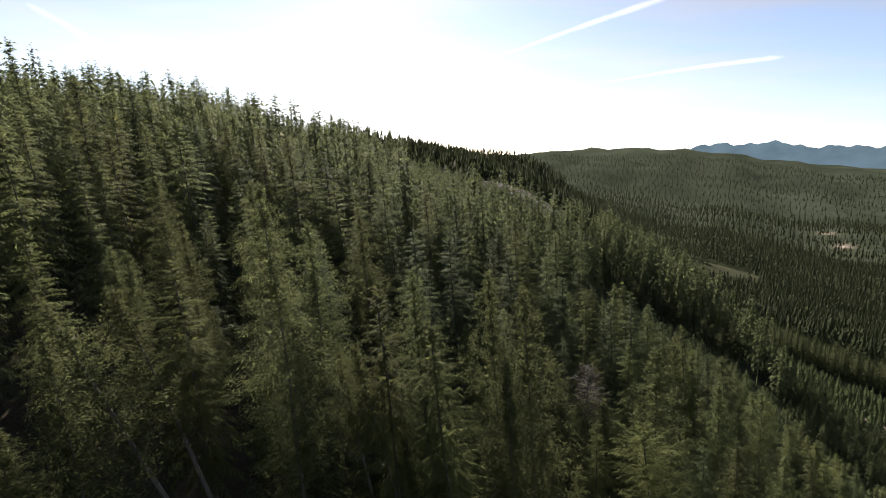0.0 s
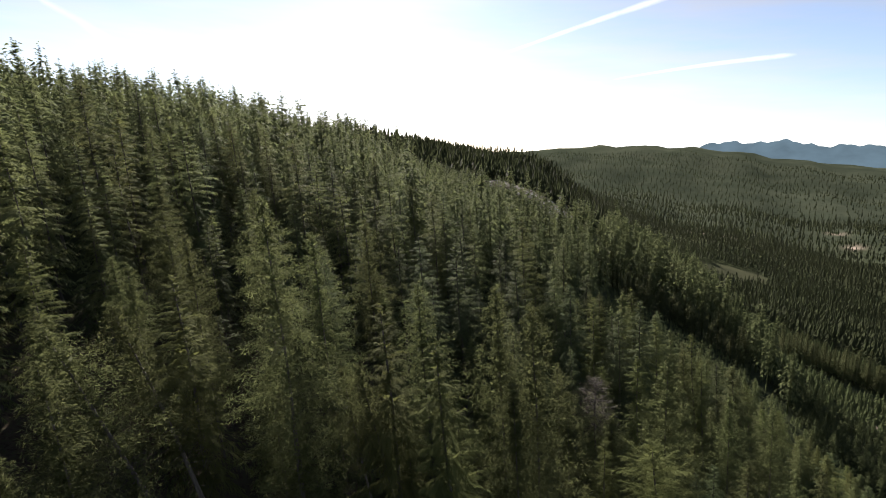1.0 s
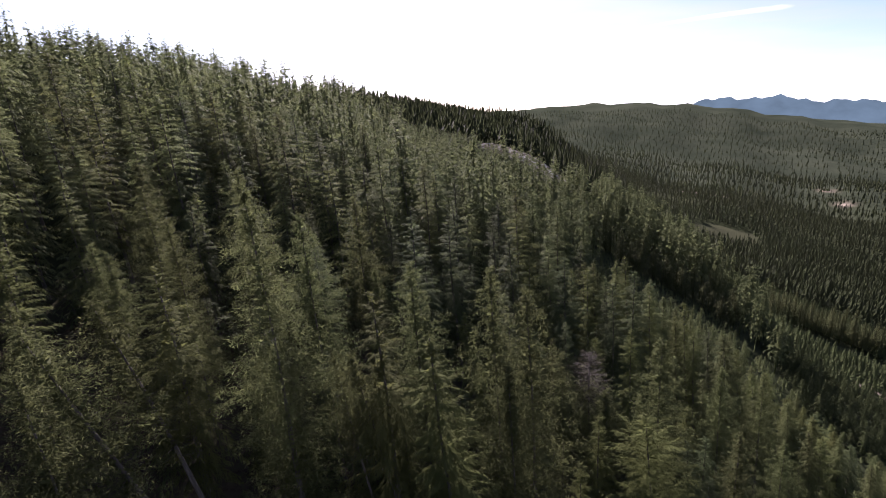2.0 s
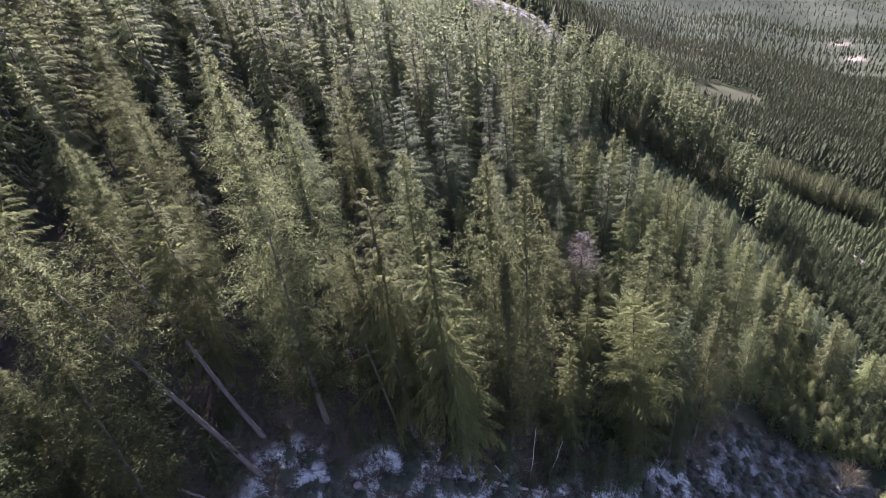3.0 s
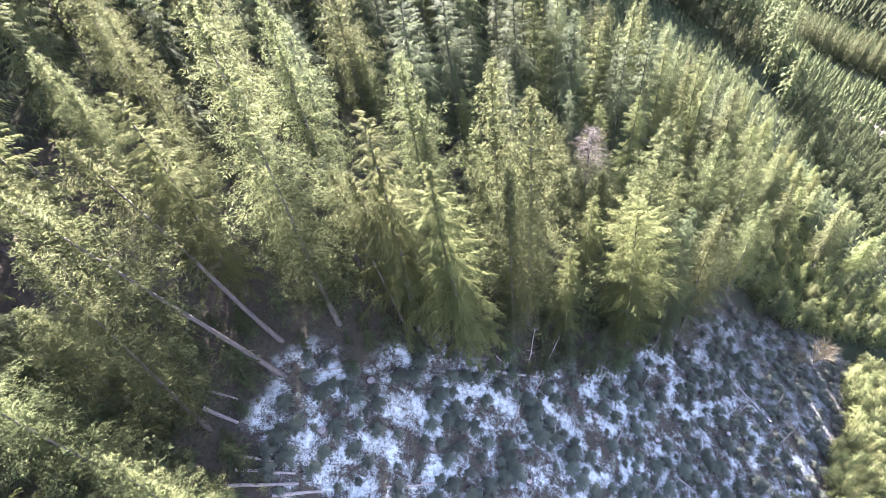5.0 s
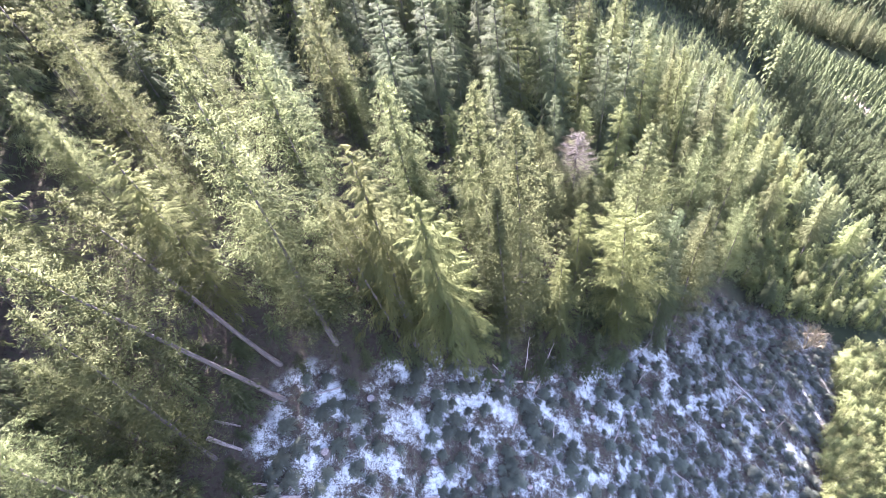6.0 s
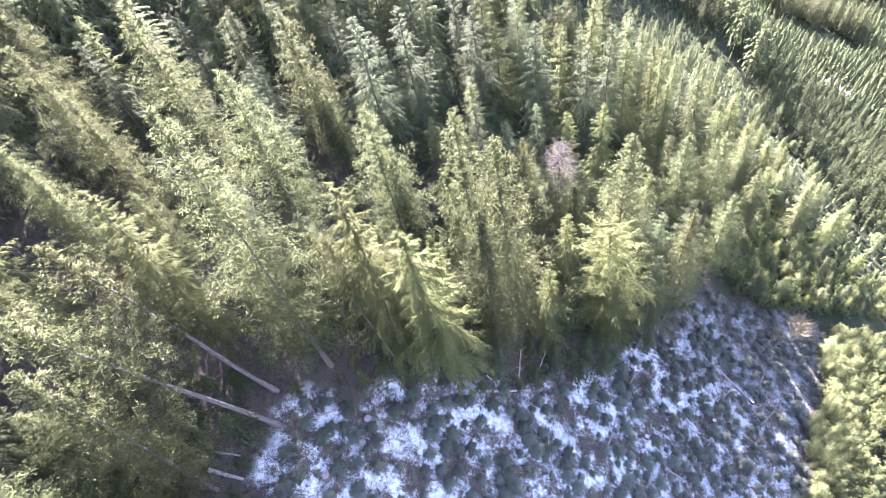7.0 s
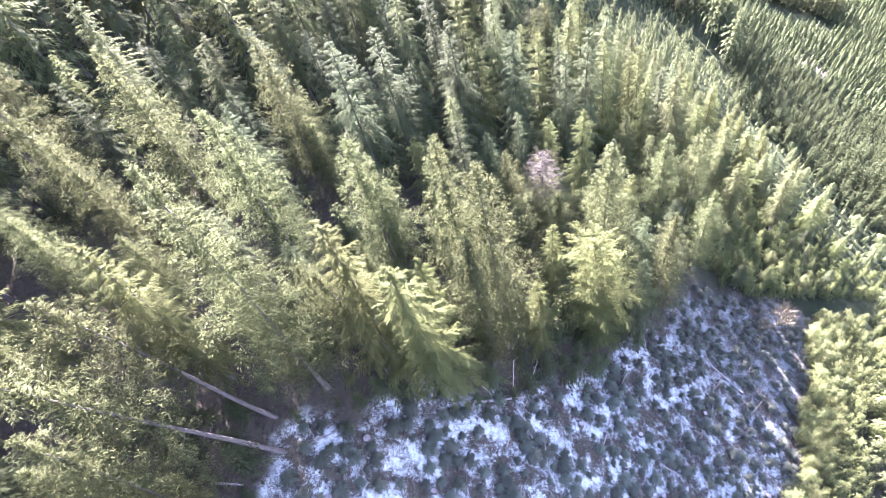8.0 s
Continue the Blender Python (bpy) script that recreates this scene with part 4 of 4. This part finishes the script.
sapling_places = scatter(clear_rng, -16, 72, 8, 58, 1.25, 6400, stands, thicket)
sapling_places.sort(key=lambda p: math.hypot(p[0] - 8, p[1] - 30))
for n, (x, y) in enumerate(sapling_places[:290]):
    ob = tagged(new("sapling", sapling_meshes[n % 6]), SAPLING_LABEL, "sapling", "young firs of the clearing")
    k = clear_rng.uniform(0.35, 1.0) * 1.2
    ob.matrix_basis = pose(x, y, float(height(x, y)) - 0.05, clear_rng.uniform(-6, 6), clear_rng.uniform(-6, 6), clear_rng.uniform(0, 360)) @ Matrix.Diagonal((k * 1.25, k * 1.25, k * 0.8, 1))
loose = sapling_places[290:]
if loose:
    woods("young_firs", "scattered young firs on snowy ground", loose, [sapling_sprays(np.random.default_rng(160 + i), 25, 20, 9, 8.0) for i in range(3)], clear_rng, lambda x, y: np.full(len(x), 1.1), BRUSH, 0, 0)
plantation = scatter(clear_rng, 40, 92, 16, 58, 0.98, 40000, stands, lambda x, y: (x > 52.6 + 0.86 * (y - 28) + 1.2 * np.sin(y * 0.5)) & (x < 66 + 0.86 * (y - 28) + 1.5 * np.sin(y * 0.35)) & (y < 52))
plantation.sort(key=lambda p: p[0] - 0.86 * p[1])
for x, y in plantation[:200]:
    tall = clear_rng.uniform(2.8, 5.8)
    ob = stand("sunny", (x, y), (x - 0.2 * tall, y, float(height(x, y)) + tall), clear_rng.uniform(0.95, 1.3))
    ob["group"] = "young conifers beside the clearing"
woods("plantation_conifers", "close rows of sunlit yellow-green young conifers", plantation[200:], [crown_sprays(np.random.default_rng(140 + i), 25, 0.03, 5.4, "spire", 2.2, 5, 3, 3, 1.1, 0.22) for i in range(4)], clear_rng, lambda x, y: np.full(len(x), 4.2), NEEDLES_YOUNG_SUNLIT, 0.2, 0.0)


def tuft_sprays(rng, count=12):
    d = np.stack([rng.normal(0, 0.6, count), rng.normal(0, 0.6, count), np.ones(count)], 1)
    return 25 * sprays(rng, rng.normal(0, 0.12, (count, 3)) * np.array([1, 1, 0.1]), d, rng.uniform(0.18, 0.5, count), 0.07, np.tile([1.0, 0.3, 0.2], (count, 1)), 0.8), unit_rows(d * 0.4 + UP)


HEATHER = foliage("heather_and_dry_grass", (0.06, 0.045, 0.035), (0.11, 0.09, 0.06), (0.2, 0.17, 0.12), 0.3)
tuft_places = scatter(clear_rng, -20, 72, 10, 59, 0.45, 30000, [], lambda x, y: clearing(x, y, -2.5))
woods("brush_tufts", "low green brush growing through the snow", tuft_places[::2], [tuft_sprays(np.random.default_rng(190 + i)) for i in range(6)], clear_rng, lambda x, y: np.full(len(x), 1.1), BRUSH, 0, 0)
woods("heather_tufts", "low tufts of brown heather and dry grass", tuft_places[1::2], [tuft_sprays(np.random.default_rng(180 + i)) for i in range(6)], clear_rng, lambda x, y: np.full(len(x), 1.0), HEATHER, 0, 0)


def pole(name, a, b, ra, rb, mat, label, category, twigs=0, seed=0):
    """A rough stem from a to b with broken twigs."""
    rng = np.random.default_rng(seed)
    a, b = Vector(a), Vector(b)
    d = (b - a)
    verts, faces = [], []
    n = 5
    pts = [a + d * (i / n) + Vector(rng.normal(0, 0.02, 3)) * d.length * 0.15 for i in range(n + 1)]
    for i in range(n):
        stick(verts, faces, pts[i], pts[i + 1], ra + (rb - ra) * i / n, ra + (rb - ra) * (i + 1) / n, 7)
    ob = tagged(new(name, mesh_from(name, verts, faces, mat)), label, category)
    for _ in range(twigs):
        p = a + d * rng.uniform(0.15, 0.95)
        q = p + Vector(rng.normal(0, 1, 3)).normalized() * rng.uniform(0.3, 1.0)
        verts, faces = [], []
        stick(verts, faces, p, q, 0.025, 0.008, 3)
        twig = new("broken_branch", mesh_from("broken_branch", verts, faces, mat))
        twig.parent = ob
    return ob


def on_ground(x, y, lift=0.0):
    return (x, y, float(height(x, y)) + lift)


LOG_LABEL = "weathered grey fallen log lying on the clearing floor"
for n, (x0, y0, x1, y1, r) in enumerate([(-15.0, 23.0, -0.6, 25.8, 0.16), (-18.5, 23.4, -13.0, 24.1, 0.17), (-18.2, 24.7, -13.4, 24.9, 0.15), (-17.6, 25.8, -13.8, 25.6, 0.12),
                                         (-21.6, 29.4, -18.6, 28.5, 0.22), (-21.5, 31.0, -19.0, 30.6, 0.13), (5.6, 38.5, 12.4, 39.2, 0.2), (9.6, 38.3, 7.0, 40.6, 0.14),
                                         (22.0, 33.0, 24.5, 36.4, 0.1), (46.0, 44.0, 49.5, 39.0, 0.14), (30.0, 30.0, 33.0, 28.2, 0.1), (-10.0, 35.5, -13.8, 33.8, 0.1)]):
    pole("fallen_log", on_ground(x0, y0, r * 0.7), on_ground(x1, y1, r * 0.7), r, r * 0.6, DEADWOOD, LOG_LABEL, "log", 8, 200 + n)
# the first two are added where slivers of sunlight cross the ground
for n, (x, y, h, dx, dy) in enumerate([(8.6, 33.2, 4.2, 0.3, 0.4), (13.4, 32.2, 4.6, -0.3, 0.5), (28.0, 41.0, 4.0, 0.2, 0.2), (12.0, 37.8, 3.2, 0.4, 0.0), (25.5, 36.0, 3.0, 0.2, 0.6), (44.0, 40.0, 4.5, 0.8, 0.4),
                                       (3.0, 31.0, 2.2, 0.2, 0.2), (38.0, 33.0, 3.4, -0.5, 0.3), (49.0, 36.0, 4.2, 0.4, 0.5), (52.0, 42.0, 4.0, -0.4, 0.6), (11.4, 40.7, 9.0, -0.5, -0.4), (13.6, 41.0, 8.0, 0.5, -0.6), (29.0, 45.2, 5.0, 0.3, -0.8)]):
    a = on_ground(x, y, -0.3)
    pole("dead_stem", a, (x + dx, y + dy, a[2] + h), 0.07, 0.02, DEADWOOD, "thin pale dead stem standing in the clearing", "snag", 9, 240 + n)


def stump(seed, r, h):
    rng = np.random.default_rng(seed)
    verts, faces = [], []
    rings = [(-0.4, 1.5), (0.0, 1.3), (0.25, 1.05), (1.0, 0.98)]
    wob = rng.uniform(0.88, 1.12, 10)
    for z, k in rings:
        for j in range(10):
            a = 6.28318 * j / 10
            verts.append((r * k * wob[j] * math.cos(a), r * k * wob[j] * math.sin(a), h * z + (0.05 * math.sin(a) if z == 1.0 else 0)))
    for i in range(3):
        for j in range(10):
            faces.append((i * 10 + j, i * 10 + (j + 1) % 10, i * 10 + 10 + (j + 1) % 10, i * 10 + 10 + j))
    bark = mesh_from("stump", verts, faces, BARK)
    top = mesh_from("cut_face", verts[30:], [tuple(range(10))], DEADWOOD)
    return bark, top


stump_meshes = [stump(300 + i, 0.3 + 0.05 * i, 0.4) for i in range(3)]
for n, (x, y) in enumerate(scatter(clear_rng, -14, 50, 15, 50, 5.5, 120, [], lambda x, y: clearing(x, y, 1.5))):
    bark, top = stump_meshes[n % 3]
    ob = tagged(new("stump", bark), "low sawn tree stump with a pale cut face", "stump", "stumps of the clearing")
    ob.matrix_basis = pose(*on_ground(x, y), 0, 0, clear_rng.uniform(0, 360))
    face = new("cut_face", top)
    face.parent = ob


def bare_bush(x, y, tall, seed):
    """A leafless bush of many forking twigs."""
    rng = np.random.default_rng(seed)
    verts, faces = [], []
    base = Vector(on_ground(x, y, -0.1))
    for _ in range(26):
        a, out = rng.uniform(0, 6.28), rng.uniform(0.1, 0.5)
        d = Vector((math.cos(a) * out, math.sin(a) * out, 1)).normalized()
        p = base + d * tall * rng.uniform(0.5, 0.7)
        stick(verts, faces, base, p, 0.05, 0.03, 4)
        for _ in range(9):
            q = p + (d + Vector(rng.normal(0, 0.5, 3))).normalized() * tall * rng.uniform(0.2, 0.4)
            stick(verts, faces, p, q, 0.025, 0.008, 3)
    return tagged(new("bare_bush", mesh_from("bare_bush", verts, faces, TAN_TWIGS)), "leafless tan bush of fine twigs beside young conifers", "bush")


corner = scatter(clear_rng, 56, 100, 34, 84, 2.6, 9000, near + stands + plantation, lambda x, y: ~clearing(x, y, -1.0) & (x > 55) & (y > 0.55 * x - 6) & ((y > 57) | (x > 68 + 0.86 * (y - 28))) & (brow(x, y)[0] < 0.2))
for x, y in corner[:90]:
    tall = clear_rng.uniform(3.0, 8.0)
    ob = stand("sunny", (x, y), (x - 0.22 * tall, y, float(height(x, y)) + tall), clear_rng.uniform(0.85, 1.2))
    ob["group"] = "young conifers beside the clearing"
thicket_places = scatter(clear_rng, 58, 125, 12, 72, 2.3, 16000, near + stands + corner, lambda x, y: (x > 67.5 + 0.86 * (y - 28)) & (x < 0.98 * y + 56) & (brow(x, y)[0] < 0.3))
woods("thicket_woods", "dense thicket of young conifers below the clearing", thicket_places, fine_templates, clear_rng, lambda x, y: np.full(len(x), 5.0), NEEDLES_FAR, 0.2, 0.2)
bare_bush(64.0, 51.0, 6.0, 401)
bare_bush(59.5, 50.0, 3.5, 402)


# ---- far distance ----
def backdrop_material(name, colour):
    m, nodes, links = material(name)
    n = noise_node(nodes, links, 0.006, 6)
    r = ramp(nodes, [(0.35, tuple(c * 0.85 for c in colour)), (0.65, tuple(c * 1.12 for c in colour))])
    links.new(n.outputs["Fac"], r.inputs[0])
    # the blue of distant haze is put into the colour, which glows unlit
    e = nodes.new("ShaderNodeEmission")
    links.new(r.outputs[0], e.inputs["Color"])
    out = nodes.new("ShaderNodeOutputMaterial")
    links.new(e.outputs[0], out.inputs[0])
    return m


def far_range(name, low, high, distance, tall, seed, mat, label):
    """A jagged mountain range as a long ridge with depth."""
    rng = np.random.default_rng(seed)
    n = 160
    a = np.radians(np.linspace(low, high, n))
    z = np.zeros(n)
    for k, amp in ((1.5, 0.06), (4, 0.07), (9, 0.06), (21, 0.045), (45, 0.025)):
        z += amp * np.sin(np.linspace(0, 6.28 * k, n) + rng.uniform(0, 6.28))
    z = tall * (1 + z + np.linspace(0, 0.55, n)) * np.clip(np.linspace(0, 8, n), 0, 1)
    verts, faces = [], []
    for r, k in ((distance - 350, -0.6), (distance - 150, 0.45), (distance, 1.0), (distance + 150, 0.0)):
        for i in range(n):
            verts.append((r * math.sin(a[i]), r * math.cos(a[i]), 20 + (z[i] if k > 0 else tall) * k))
    for j in range(3):
        for i in range(n - 1):
            faces.append((j * n + i, j * n + i + 1, (j + 1) * n + i + 1, (j + 1) * n + i))
    return tagged(new(name, mesh_from(name, verts, faces, mat, True)), label, "mountains", kind="structure")


far_range("backdrop_mountains", 21, 66, 4450, 172, 3, backdrop_material("glowing_haze_blue", (0.03, 0.047, 0.056)), "hazy blue mountain range on the horizon")


def contrail(name, az0, el0, az1, el1, wide, strength):
    """A thin streak of cloud across the sky, very far off."""
    m, nodes, links = material(name)
    tex = nodes.new("ShaderNodeTexCoord")
    split = nodes.new("ShaderNodeSeparateXYZ")
    links.new(tex.outputs["UV"], split.inputs[0])
    n = noise_node(nodes, links, 0.004, 6, 0.65)
    across = nodes.new("ShaderNodeMath")
    across.operation = "PINGPONG"
    across.inputs[1].default_value = 0.5
    links.new(split.outputs["Y"], across.inputs[0])
    along = nodes.new("ShaderNodeMath")
    along.operation = "PINGPONG"
    along.inputs[1].default_value = 0.5
    links.new(split.outputs["X"], along.inputs[0])
    product = nodes.new("ShaderNodeMath")
    product.operation = "MULTIPLY"
    links.new(across.outputs[0], product.inputs[0])
    soft = nodes.new("ShaderNodeMapRange")
    soft.inputs["From Max"].default_value = 0.1
    links.new(along.outputs[0], soft.inputs["Value"])
    links.new(soft.outputs[0], product.inputs[1])
    cloud = nodes.new("ShaderNodeMath")
    cloud.operation = "MULTIPLY"
    links.new(product.outputs[0], cloud.inputs[0])
    links.new(n.outputs["Fac"], cloud.inputs[1])
    alpha = nodes.new("ShaderNodeMapRange")
    alpha.inputs["From Min"].default_value, alpha.inputs["From Max"].default_value = 0.05, 0.3
    alpha.inputs["To Max"].default_value = strength
    links.new(cloud.outputs[0], alpha.inputs["Value"])
    # the streak glows white by itself in place of sunlight through the cloud
    e = nodes.new("ShaderNodeEmission")
    e.inputs["Color"].default_value, e.inputs["Strength"].default_value = (1, 1, 1, 1), 0.5
    clear = nodes.new("ShaderNodeBsdfTransparent")
    mix = nodes.new("ShaderNodeMixShader")
    links.new(alpha.outputs[0], mix.inputs[0])
    links.new(clear.outputs[0], mix.inputs[1])
    links.new(e.outputs[0], mix.inputs[2])
    out = nodes.new("ShaderNodeOutputMaterial")
    links.new(mix.outputs[0], out.inputs[0])
    verts, faces, uvs = [], [], []
    k = 24
    for i in range(k + 1):
        f = i / k
        az = radians(az0 + (az1 - az0) * f)
        for side in (-1, 1):
            el = radians(el0 + (el1 - el0) * f + 0.3 * math.sin(f * 3.1) + side * wide * (0.35 + 0.65 * f))
            verts.append((4600 * math.sin(az) * math.cos(el), 4600 * math.cos(az) * math.cos(el), 36 + 4600 * math.sin(el)))
            uvs.append((f, 0.5 + 0.5 * side))
    for i in range(k):
        faces.append((2 * i, 2 * i + 2, 2 * i + 3, 2 * i + 1))
    me = mesh_from(name, verts, faces, m)
    layer = me.uv_layers.new(name="UVMap")
    for loop in me.loops:
        layer.data[loop.index].uv = uvs[loop.vertex_index]
    ob = new(name, me)
    ob.visible_shadow = False
    return tagged(ob, "thin white streak of cloud across the sky", "cloud", kind="structure")


contrail("backdrop_contrail_1", 3.6, 10.3, 23.2, 16.4, 0.55, 0.36)
contrail("backdrop_contrail_2", 16.4, 8.3, 33.4, 10.2, 0.38, 0.36)
contrail("backdrop_contrail_3", 0.1, 4.1, 16.5, 7.8, 1.0, 0.35)
contrail("backdrop_contrail_4", -39.0, 11.5, -32.9, 8.1, 0.9, 0.12)
